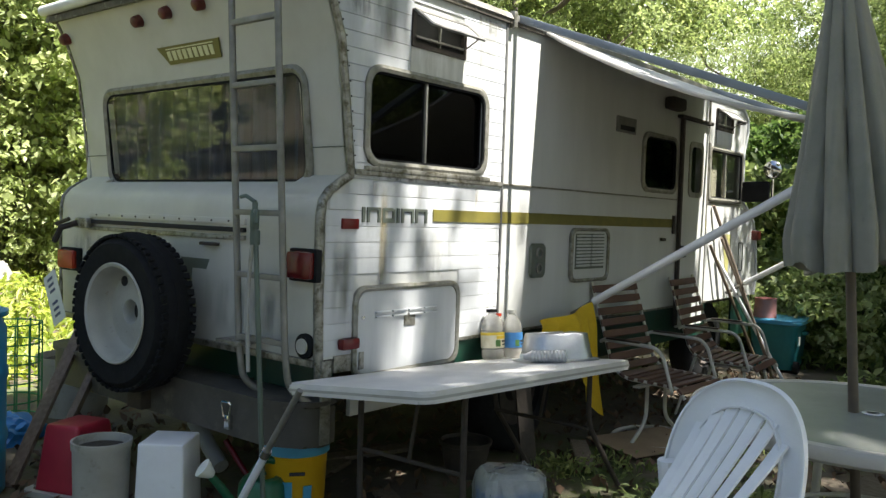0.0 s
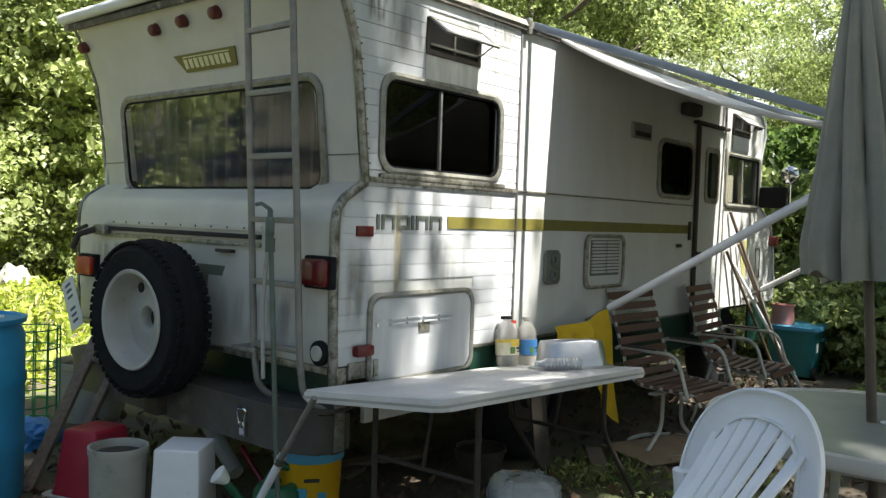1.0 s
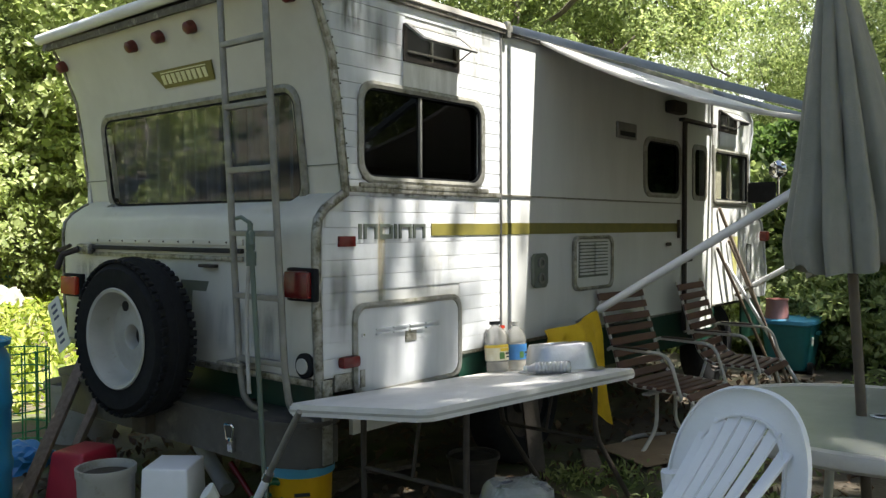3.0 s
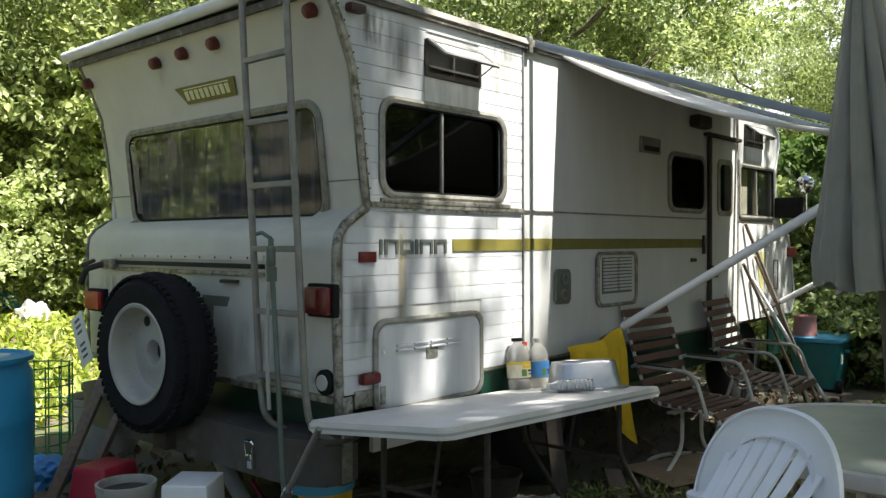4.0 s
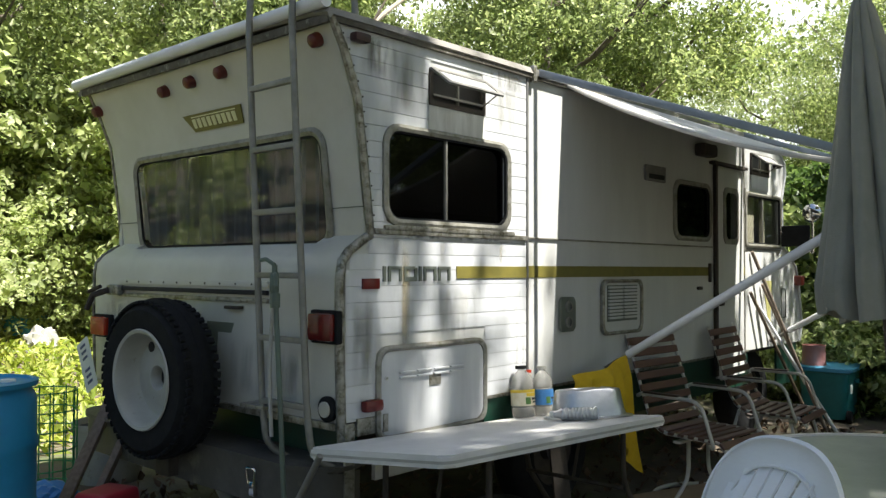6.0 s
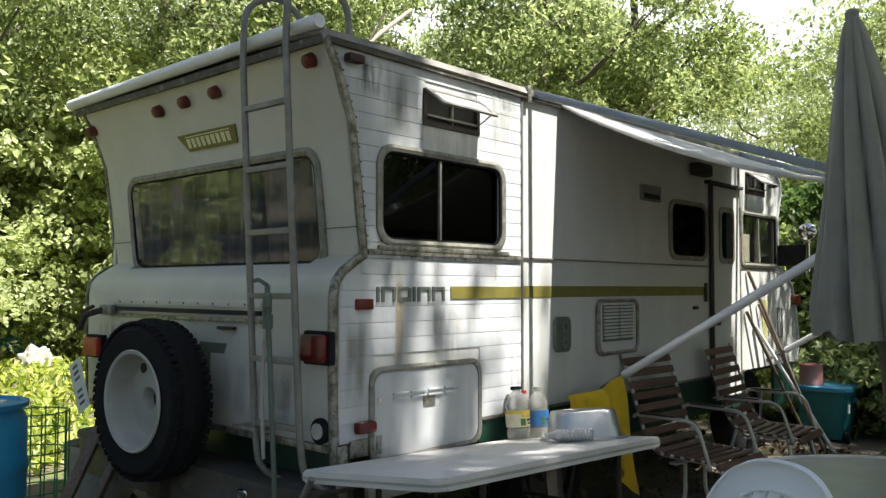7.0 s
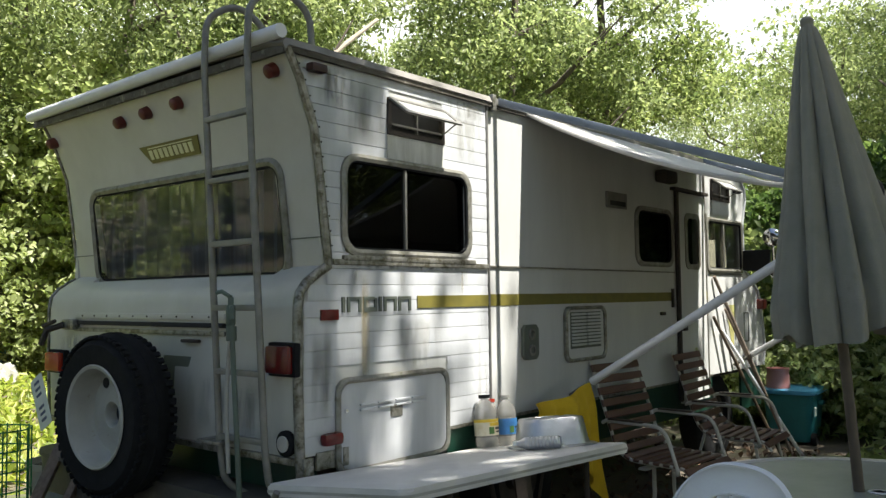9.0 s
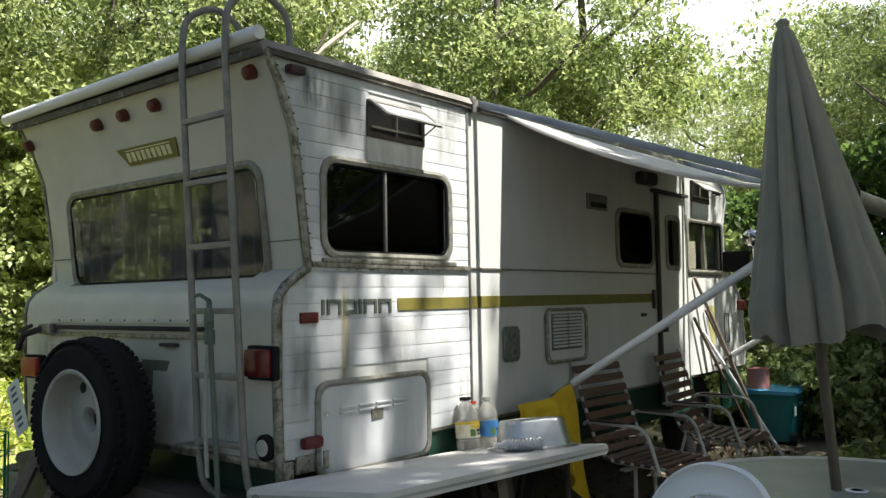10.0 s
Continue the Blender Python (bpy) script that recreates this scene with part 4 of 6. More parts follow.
# tap and clamp above the spare, number plate
def rear_bits():
    c = part("clamp", boxm(-0.05, 0.0, 1.88, 2.02, 1.27, 1.33, 0.015), TRIM, RV, "grey hatch clamp")
    part("clamp_rod", tube([(-0.05, 1.98, 1.30), (-0.12, 2.03, 1.27), (-0.13, 2.08, 1.19)], 0.018, 8), RUST, c)
    part("clamp_rod", tube([(-0.10, 1.98, 1.32), (-0.11, 2.10, 1.29)], 0.012, 8), RUST, c)
    m = Matrix.Translation((-0.10, 2.13, 0.86)) @ Matrix.Rotation(radians(-90), 4, "Z") @ Matrix.Rotation(radians(90), 4, "X") @ Matrix.Rotation(radians(-62), 4, "Z")
    p = part("number_plate", prism(rounded(0.305, 0.152, 0.015), 0, 0.003, m=m), PLATEM, RV, "pale number plate hung askew", smooth=0)
    for i in (0, 1, 2, 4, 5, 6):
        part("plate_bar", boxm(-0.125 + i * 0.037, -0.125 + i * 0.037 + 0.016, -0.034, 0.03, 0.003, 0.005, m=m), PLATEINK, p, smooth=0)


rear_bits()


# rear ladder
def ladder():
    l = None
    yl, yr = 0.475, 0.160
    for y in (yl, yr):
        pts = bend([(0.13, y - 0.11, 2.50), (0.12, y - 0.10, 2.70), (0.0, y - 0.05, 2.79), (-0.13, y, 2.71), (-0.140, y, 2.5), (-0.10, y - 0.07, 0.80), (-0.09, y - 0.09, 0.64), (0.0, y - 0.15, 0.57)], 0.09, 6)
        ob = part("ladder" if l is None else "ladder_rail", tube(pts, 0.0155, 12), ALU, l or RV, "grey tubular roof ladder" if l is None else "")
        l = l or ob
    for z in (2.232, 1.955, 1.675, 1.395, 1.118, 0.838):
        k = (2.5 - z) / 1.7
        x, dy = -0.140 + 0.04 * k, -0.07 * k
        part("rung", boxm(x - 0.014, x + 0.014, yr + dy, yl + dy, z - 0.013, z + 0.013, 0.005), ALU, l)
    part("bracket", boxm(-0.13, 0.0, 0.36, 0.54, 0.80, 0.815, 0.003), TRIM, l)


ladder()
# roof clutter
pp = part("roof_pipe", tube([(-0.085, 0.0, 2.556), (-0.088, 1.2, 2.545), (-0.085, 2.36, 2.538)], 0.031, 16), PVC, RV, "white plastic rain pipe along the rear roof edge")
part("roof_vent", boxm(2.3, 2.7, 0.3, 0.7, 2.53, 2.60, 0.02), PVC, RV, "white roof vent lid")
part("roof_vent", boxm(3.2, 3.35, 0.2, 0.35, 2.53, 2.62, 0.02), MARKER, RV)

# ---- awning ----
def awning():
    A = thing("awning", "grey white vinyl awning rolled out from the motorhome roof", "awning")
    bm = bmesh.new()
    nu, nv = 24, 14
    g = []
    for i in range(nu + 1):
        u = i / nu
        row = []
        for j in range(nv + 1):
            v = j / nv
            x = 1.70 + 0.02 * v + (2.45 - 0.02 * v) * u
            sag = 0.07 * math.sin(math.pi * v) * (0.7 + 0.3 * math.sin(5 * u)) + (0.05 * math.exp(-u * 12)) * math.sin(math.pi * v) ** 0.7
            row.append(bm.verts.new((x, -0.01 - 1.77 * v, 2.495 - 0.62 * v - sag)))
        g.append(row)
    for a, b in zip(g, g[1:]):
        for j in range(nv):
            bm.faces.new((a[j], b[j], b[j + 1], a[j + 1]))
    thick(bm, 0.004)
    part("fabric", bm, AWNING, A, "stained grey white vinyl sheet", smooth=60)
    part("hem", tube([(1.70 + 0.02 * v, -0.01 - 1.77 * v, 2.495 - 0.62 * v - 0.07 * math.sin(math.pi * v) * 0.7 - 0.05 * math.sin(math.pi * v) ** 0.7) for v in np.linspace(0, 1, 15)], 0.013, 8), AWNING, A)
    part("roller", tube([(1.66, -1.80, 1.86), (4.35, -1.80, 1.86)], 0.045, 16), ALU, A, "grey alloy roller tube")
    e = part("roller_end", lathe([(0, -0.03), (0.07, -0.03), (0.08, -0.01), (0.08, 0.02), (0, 0.03)], 24, m=Matrix.Translation((1.66, -1.80, 1.86)) @ Matrix.Rotation(radians(90), 4, "Y")), RUBBER, A, "black roller end cap")
    for x0, xt in ((2.13, 1.75), (4.78, 4.32)):
        part("arm", tube([(x0 + (xt - x0) * 0.10, -0.185, 0.82 + 0.098), (xt, -1.78, 1.80)], 0.024, 12), PVC, A, "long grey support arm")
        part("arm_rod", tube([(x0, -0.01, 0.82), (x0 + (xt - x0) * 0.12, -0.22, 0.82 + 0.118)], 0.015, 10), ALU, A)
    for a, b in (((1.42, -0.02, 2.508), (1.75, -1.79, 1.865)), ((4.22, -0.02, 2.508), (4.30, -1.79, 1.865))):
        run = Vector(b) - Vector(a)
        part("rafter", boxm(-0.018, 0.018, -0.02, 0.02, 0, run.length, 0.004, m=Matrix.Translation(a) @ run.to_track_quat("Z", "Y").to_matrix().to_4x4()), mat("blue grey rafter alloy", (0.30, 0.33, 0.36), (0.22, 0.24, 0.27), 0.45, 0.5), A, "flat blue grey rafter bar")
    part("wall_rail", boxm(1.36, 4.3, -0.03, -0.004, 2.485, 2.52, 0.006), ALU, A)
    part("bracket", boxm(1.35, 1.385, -0.035, 0.0, 2.45, 2.54, 0.008), TRIM, A)


awning()

# ---- folding table and what lies on it ----
NEAR, RIGHT, LEFT = Vector((-0.208, -0.802, 0.79)), Vector((1.416, -0.773, 0.715)), Vector((-0.178, -0.062, 0.71))
TU = (RIGHT - NEAR).normalized()
TN = TU.cross(LEFT - NEAR).normalized()
TV = TN.cross(TU)
TM = Matrix(((TU.x, TV.x, TN.x, NEAR.x), (TU.y, TV.y, TN.y, NEAR.y), (TU.z, TV.z, TN.z, NEAR.z), (0, 0, 0, 1)))


def folding_table():
    T = thing("folding_table", "white plastic folding table with grey steel legs", "table")
    m = TM @ Matrix.Translation((0.815, 0.37, 0))
    top = part("tabletop", prism(rounded(1.64, 0.74, 0.045), -0.045, 0.0, m=m, bevel=0.008), TABLETOP, T, "worn white blow-moulded top")
    part("edge_groove", ring(rounded(1.646, 0.746, 0.046), rounded(1.62, 0.72, 0.04), -0.030, -0.020, m), GREYP, top)
    for u in (0.34, 1.36):
        a, b = TM @ Vector((u, 0.09, -0.04)), TM @ Vector((u, 0.64, -0.04))
        k = -0.02 if u < 1 else 0.34
        for p in (a, b):
            part("leg", tube(bend([p, (p.x, p.y, 0.42), (p.x + k, p.y - 0.03, 0.0)], 0.08), 0.013, 8), RUST, T)
        part("cross_brace", tube([(a.x, a.y, 0.40), (b.x, b.y, 0.40)], 0.010, 8), RUST, T)
        part("cross_brace", tube([TM @ Vector((u, 0.32, -0.05)), ((a.x + b.x) / 2, (a.y + b.y) / 2, 0.40)], 0.008, 8), RUST, T)


folding_table()


def bottle(u, v, h, r, cap, band, label, paper=LABELG):
    B = thing("juice_bottle", label, "bottle", m=TM @ Matrix.Translation((u, v, 0.002)) @ Matrix.Rotation(radians(30), 4, "Z"))
    M = B.matrix_world
    part("bottle_body", lathe([(0, 0), (r * 0.9, 0.0), (r, 0.012), (r, h * 0.16), (r * 0.95, h * 0.19), (r, h * 0.22), (r, h * 0.52), (r * 0.95, h * 0.55), (r, h * 0.58), (r * 0.97, h * 0.68), (r * 0.80, h * 0.78), (r * 0.48, h * 0.86), (r * 0.34, h * 0.89), (r * 0.34, h * 0.94)],
                               24, m=M, squash=0.8), JUICE, B, "cloudy translucent plastic")
    part("cap", lathe([(r * 0.39, h * 0.915), (r * 0.39, h * 0.98), (0, h * 0.985)], 16, m=M), cap, B)
    lb = part("paper_label", lathe([(r * 1.012, h * 0.22), (r * 1.012, h * 0.52)], 24, m=M, squash=0.81), paper, B, "printed paper label")
    for z0, z1, a0, a1, mt in ((0.40, 0.46, 205, 268, band), (0.25, 0.38, 200, 225, LABELGREEN), (0.33, 0.37, 232, 272, INK), (0.27, 0.30, 236, 264, INK)):
        bm = bmesh.new()
        rim = []
        for q in range(7):
            a = radians(a0 + (a1 - a0) * q / 6)
            rim.append([M @ Vector((math.cos(a) * r * 1.03, math.sin(a) * r * 1.03 * 0.82, h * z)) for z in (z0, z1)])
        for e, f in zip(rim, rim[1:]):
            put(bm, [e[0], f[0], f[1], e[1]], [(0, 1, 2, 3)])
        part("label_print", bm, mt, lb)
    part("label_band", lathe([(r * 1.02, h * 0.47), (r * 1.02, h * 0.525)], 24, m=M, squash=0.82), band, lb)
    return B


bottle(1.42, 0.70, 0.27, 0.078, RUBBER, LABELY, "large juice bottle with dark cap and fruit label, empty")
bottle(1.515, 0.635, 0.262, 0.066, GREYP, LABELB, "large bottle with blue label standing on the table", LABELB)
bottle(1.50, 0.71, 0.245, 0.04, AMBER, LABELG, "slim bottle with orange cap")


def roasting_pan():
    P = thing("roasting_pan", "upturned dented aluminium roasting pan on the table", "pan", m=TM @ Matrix.Translation((1.47, 0.34, 0.002)) @ Matrix.Rotation(radians(-38), 4, "Z") @ Matrix.Diagonal((1.1, 1.1, 1.05, 1)))
    bm = bmesh.new()
    loops = [(0.40, 0.28, 0.0), (0.39, 0.27, 0.006), (0.335, 0.22, 0.008), (0.325, 0.212, 0.03), (0.30, 0.19, 0.115), (0.285, 0.175, 0.13), (0.20, 0.11, 0.134), (0.02, 0.02, 0.132)]
    rr = random.Random(3)
    rows = []
    for w, h, z in loops:
        rows.append([bm.verts.new((x + rr.uniform(-1, 1) * 0.003, y + rr.uniform(-1, 1) * 0.003, z + (rr.uniform(-1, 1) * 0.003 if z > 0.02 else 0))) for x, y in rounded(w, h, min(w, h) * 0.42, 6)])
    for a, b in zip(rows, rows[1:]):
        for i in range(len(a)):
            bm.faces.new((a[i], a[(i + 1) % len(a)], b[(i + 1) % len(a)], b[i]))
    bm.faces.new(rows[-1])
    bmesh.ops.transform(bm, matrix=P.matrix_world, verts=bm.verts)
    part("pan_body", bm, FOIL, P, smooth=30)
    B = thing("water_bottle", "crushed clear water bottle lying beside the pan", "bottle", m=TM @ Matrix.Translation((1.31, 0.19, 0.034)) @ Matrix.Rotation(radians(113), 4, "Z") @ Matrix.Rotation(radians(90), 4, "Y"))
    prof = [(0, 0.0), (0.026, 0.0)]
    for i in range(9):
        prof += [(0.031, 0.012 + i * 0.017), (0.027, 0.02 + i * 0.017)]
    prof += [(0.030, 0.168), (0.014, 0.20), (0.013, 0.215)]
    part("bottle_body", lathe(prof, 18, m=B.matrix_world), FOIL, B)
    part("cap", lathe([(0.015, 0.21), (0.015, 0.228), (0, 0.228)], 12, m=B.matrix_world), BARWHITE, B)


roasting_pan()


def towel():
    T = thing("yellow_towel", "bright yellow towel draped over the awning arm", "towel")
    bm = bmesh.new()
    nu, nv = 26, 26
    g = []
    for i in range(nu + 1):
        u = i / nu
        row = []
        top = Vector((1.62 + 0.40 * u, -0.10 - 0.12 * u + 0.02 * math.sin(u * 9), 0.83 + 0.09 * u - 0.02 * math.sin(math.pi * u)))
        fall = 0.22 + 0.46 * max(0, (u - 0.55) / 0.45) ** 0.6
        for j in range(nv + 1):
            v = j / nv
            w = 0.022 * math.sin(u * 21 + v * 2.2) * min(1, v * 3) + 0.012 * math.sin(u * 43 + 1 + v * 3) * v
            row.append(bm.verts.new((top.x + 0.10 * v * u + 0.01 * math.sin(v * 7), top.y - 0.03 * math.sin(min(v * 6, 1.57)) + w, top.z - v * fall - 0.02 * v * v)))
        g.append(row)
    for a, b in zip(g, g[1:]):
        for j in range(nv):
            bm.faces.new((a[j], b[j], b[j + 1], a[j + 1]))
    thick(bm, 0.006)
    part("cloth", bm, YELLOW, T, smooth=80)


towel()


# ---- strap chairs ----
def strap_chair(m, ring_base, label):
    C = thing("garden_chair", label, "chair", "strap chairs beside the motorhome")
    line = [Vector((0, p[0], p[1])) for p in [(q.x, q.y) for q in bend([(-0.26, 1.04, 0), (-0.03, 0.44, 0), (0.48, 0.43, 0), (0.53, 0.37, 0)], 0.14, 7)]]
    for x in (-0.26, 0.26):
        part("side_rail", tube([p + Vector((x, 0, 0)) for p in line], 0.012, 8), CREAMTUBE, C)
        s = 1 if x > 0 else -1
        part("arm_tube", tube(bend([(x + 0.03 * s, -0.14, 0.66), (x + 0.04 * s, -0.10, 0.68), (x + 0.04 * s, 0.36, 0.67), (x + 0.04 * s, 0.46, 0.40), (x, 0.40, 0.40)], 0.09, 6), 0.0125, 8), CREAMTUBE, C, "cream tube arm")
        part("arm_rest", boxm(x + 0.04 * s - 0.018, x + 0.04 * s + 0.018, -0.08, 0.20, 0.683, 0.695, 0.005), WOODARM, C, "dark wooden arm rest")
    total = [0.0]
    for a, b in zip(line, line[1:]):
        total.append(total[-1] + (b - a).length)
    strap = None
    pos = 0.05
    while pos < total[-1] - 0.03:
        k = max(i for i in range(len(total)) if total[i] <= pos)
        k = min(k, len(line) - 2)
        t = (pos - total[k]) / (total[k + 1] - total[k])
        p = line[k].lerp(line[k + 1], t)
        d = (line[k + 1] - line[k]).normalized()
        mm = Matrix.Translation(p) @ Matrix.Rotation(math.atan2(d.z, d.y), 4, "X")
        if strap is None:
            bm = boxm(-0.275, 0.275, -0.025, 0.025, -0.004, 0.013, 0.004, seg=1)
            strap = part("strap", bm, SLAT, C, "brown vinyl strap")
            strap.matrix_local = mm
        else:
            o = new("strap", strap.data)
            o.parent = C
            o.matrix_local = mm
            tagged(o, "brown vinyl strap")
        pos += 0.078
    if ring_base:
        part("base_ring", tube([(0.30 * math.cos(a), 0.15 + 0.30 * math.sin(a), 0.02) for a in np.linspace(0, 2 * math.pi, 33)[:-1]], 0.014, 8, closed=True), CREAMTUBE, C, "round cream tube base")
        for s in (-1, 1):
            part("leg", tube(bend([(0.12 * s, 0.15, 0.40), (0.12 * s, 0.15, 0.15), (0.29 * s, 0.15, 0.03)], 0.08), 0.014, 8), CREAMTUBE, C)
        part("seat_bearer", boxm(-0.26, 0.26, 0.12, 0.18, 0.385, 0.40, 0.004), CREAMTUBE, C)
    else:
        for s in (-1, 1):
            part("leg", tube([(0.26 * s, 0.40, 0.42), (0.29 * s, 0.50, 0.0)], 0.0125, 8), CREAMTUBE, C)
            part("leg", tube([(0.26 * s, 0.0, 0.45), (0.29 * s, -0.14, 0.0)], 0.0125, 8), CREAMTUBE, C)
    C.matrix_world = m
    return C


strap_chair(pose(2.62, -0.25, 0, 0, 0, 176) @ Matrix.Diagonal((1.0, 0.86, 0.97, 1)), True, "brown strap garden chair on a round tube base")
strap_chair(pose(3.72, -0.27, 0, 0, 0, 184) @ Matrix.Diagonal((1.0, 0.86, 0.97, 1)), False, "brown strap garden chair with cream tube frame")

# ---- white plastic chair ----
def plastic_chair(m, label):
    C = thing("plastic_chair", label, "chair", "white plastic chairs")
    def back(x, s):
        """A point of the reclined, wrapped backrest; s runs up from the seat."""
        return Vector((x, -0.16 - s * 0.24 + 0.9 * x * x * (0.4 + 0.5 * s), 0.44 + s * 0.86))
    n = 30
    outer, inner = [], []
    for k in range(n + 1):
        a = math.pi * k / n
        ca, sa = math.cos(a), math.sin(a)
        outer.append((0.212 * math.copysign(abs(ca) ** 0.8, ca), 0.19 + 0.37 * sa ** 0.8))
        inner.append((0.138 * math.copysign(abs(ca) ** 0.8, ca), 0.19 + 0.265 * sa ** 0.8))
    bm = bmesh.new()
    rows = []
    for (xo, so), (xi, si) in zip(outer, inner):
        po, pi_ = back(xo, so), back(xi, si)
        mid = (po + pi_) / 2
        rows.append([bm.verts.new(po + Vector((0, 0.02, -0.005))), bm.verts.new(po), bm.verts.new(mid + Vector((0, -0.012, 0.004))), bm.verts.new(pi_), bm.verts.new(pi_ + Vector((0, 0.022, 0)))])
    for a, b in zip(rows, rows[1:]):
        for i in range(4):
            bm.faces.new((a[i], a[i + 1], b[i + 1], b[i]))
    thick(bm, 0.006)
    part("backrest", bm, PLASTIC, C, "arched white plastic back", smooth=60)
    for k in range(7):
        f = (k - 3) / 3
        xt, xb = f * 0.125, f * 0.075
        st = 0.19 + 0.245 * max(0.0, 1 - (abs(xt) / 0.148) ** 2.5) ** 0.4 + 0.02
        bm = bmesh.new()
        rr = []
        for j in range(9):
            t = j / 8
            x = xb + (xt - xb) * t ** 0.8
            s = -0.02 + (st + 0.02) * t
            w = 0.0095 + 0.0075 * t
            p = back(x, s) + Vector((0, 0.008 + 0.34 * (1 - t) ** 1.1, 0))
            rr.append([bm.verts.new(p + Vector((-w, 0.004, 0))), bm.verts.new(p + Vector((0, -0.003, 0))), bm.verts.new(p + Vector((w, 0.004, 0)))])
        for a, b in zip(rr, rr[1:]):
            for i in range(2):
                bm.faces.new((a[i], a[i + 1], b[i + 1], b[i]))
        thick(bm, 0.007)
        part("back_slat", bm, PLASTIC, C, smooth=60)
    part("seat", prism(rounded(0.46, 0.46, 0.08), 0.405, 0.43, m=Matrix.Translation((0, 0.06, 0)), bevel=0.008), PLASTIC, C)
    for s in (-1, 1):
        part("arm", boxm(-0.03, 0.03, -0.20, 0.20, -0.012, 0.012, 0.01, m=Matrix.Translation((0.215 * s, 0.05, 0.47)) @ Matrix.Rotation(radians(4), 4, "X")), PLASTIC, C)
        part("leg", tube([(0.215 * s, 0.24, 0.47), (0.21 * s, 0.28, 0.3), (0.24 * s, 0.31, 0.0)], 0.026, 8), PLASTIC, C)
        part("leg", tube([(0.20 * s, -0.17, 0.62), (0.20 * s, -0.22, 0.3), (0.24 * s, -0.30, 0.0)], 0.028, 8), PLASTIC, C)
    C.matrix_world = m
    return C


first_chair = plastic_chair(pose(-0.03, -1.685, 0.0, 0, 0, 74) @ Matrix.Diagonal((1.17, 1.02, 0.995, 1)), "white moulded plastic garden chair with slatted back")
for x, y, z in ((3.45, -1.98, -0.09), (3.50, -2.0, 0.0)):
    copy_thing(first_chair, pose(x, y, z, 0, 0, 112))

# ---- patio table and umbrella ----
def patio_table():
    P = thing("patio_table", "round frosted glass patio table with cream rim", "table")
    c = Matrix.Translation((1.05, -1.955, 0))
    part("glass_top", lathe([(0.0, 0.700), (0.62, 0.700), (0.62, 0.708), (0.022, 0.708)], 64, m=c), FROST, P, "frosted dusty glass top")
    part("rim", lathe([(0.615, 0.668), (0.65, 0.655), (0.667, 0.668), (0.670, 0.695), (0.660, 0.712), (0.625, 0.714), (0.615, 0.706), (0.615, 0.668)], 64, m=c), CREAMTUBE, P, "cream metal rim")
    part("hub", lathe([(0.022, 0.708), (0.035, 0.708), (0.04, 0.712), (0.022, 0.714)], 20, m=c), PLASTIC, P)
    for k in range(4):
        a = radians(32 + 90 * k)
        d = Vector((math.cos(a), math.sin(a), 0))
        o = Vector((1.05, -1.955, 0))
        part("leg", tube(bend([o + d * 0.61 + Vector((0, 0, 0.66)), o + d * 0.58 + Vector((0, 0, 0.35)), o + d * 0.65], 0.1), 0.02, 10), CREAMTUBE, P)
    part("lower_ring", tube([(1.05 + 0.30 * math.cos(a), -1.955 + 0.30 * math.sin(a), 0.30) for a in np.linspace(0, 2 * math.pi, 33)[:-1]], 0.010, 8, closed=True), CREAMTUBE, P)


patio_table()


def umbrella():
    U = thing("patio_umbrella", "closed grey green patio umbrella standing through the table", "umbrella")
    foot, tip = Vector((1.03, -1.94, 0.0)), Vector((1.055, -1.765, 2.48))
    axis = (tip - foot).normalized()
    part("pole", tube([foot, tip], 0.019, 14), BRONZE, U, "brown metal pole")
    ox = axis.orthogonal().normalized()
    oy = axis.cross(ox)
    view = Vector((-0.76, -0.65, 0))
    va = math.atan2(view.dot(oy), view.dot(ox))
    bm = bmesh.new()
    nz, na = 44, 144
    rows = []
    for j in range(nz + 1):
        t = j / nz
        R = 0.022 + 0.15 * t ** 0.62 + 0.085 * t ** 1.6
        row = []
        for i in range(na):
            a = 2 * math.pi * i / na
            rel = (a - va + math.pi) % (2 * math.pi) - math.pi
            broad = 1.0 + 0.30 * t * math.exp(-((rel - 1.15) / 0.6) ** 2)
            calm = 1 - 0.85 * math.exp(-((rel - 0.95) / 0.5) ** 2)
            ph = 8 * a + 0.7 * math.sin(2 * a + 1) + 0.9 * math.sin(t * 2.0 + a)
            fold = abs(math.sin(ph * 0.5 + a)) ** 0.5
            fold2 = 0.05 * math.sin(19 * a + 3 * t)
            r = R * broad * (1 - calm * (0.40 * (1 - fold)) * min(1, 0.35 + t) + calm * fold2 * t)
            L = 1.20 * t
            if t > 0.9:
                L += (t - 0.9) * 0.28 * math.sin(3 * a + 0.6) + (t - 0.9) * 0.12 * math.sin(7 * a)
                r *= 1 - 0.9 * (t - 0.9) * (1.2 if calm > 0.5 else 0.3)
            p = tip - axis * (0.02 + L) + (ox * math.cos(a) + oy * math.sin(a)) * r
            row.append(bm.verts.new(p))
        rows.append(row)
    for a, b in zip(rows, rows[1:]):
        for i in range(na):
            bm.faces.new((a[i], a[(i + 1) % na], b[(i + 1) % na], b[i]))
    part("canopy", bm, CANVAS, U, "furled grey green canvas hanging in folds", smooth=70)
    part("finial", lathe([(0.022, -0.03), (0.026, 0.0), (0.018, 0.012), (0, 0.018)], 16, m=Matrix.Translation(tip)), CANVAS, U)


umbrella()

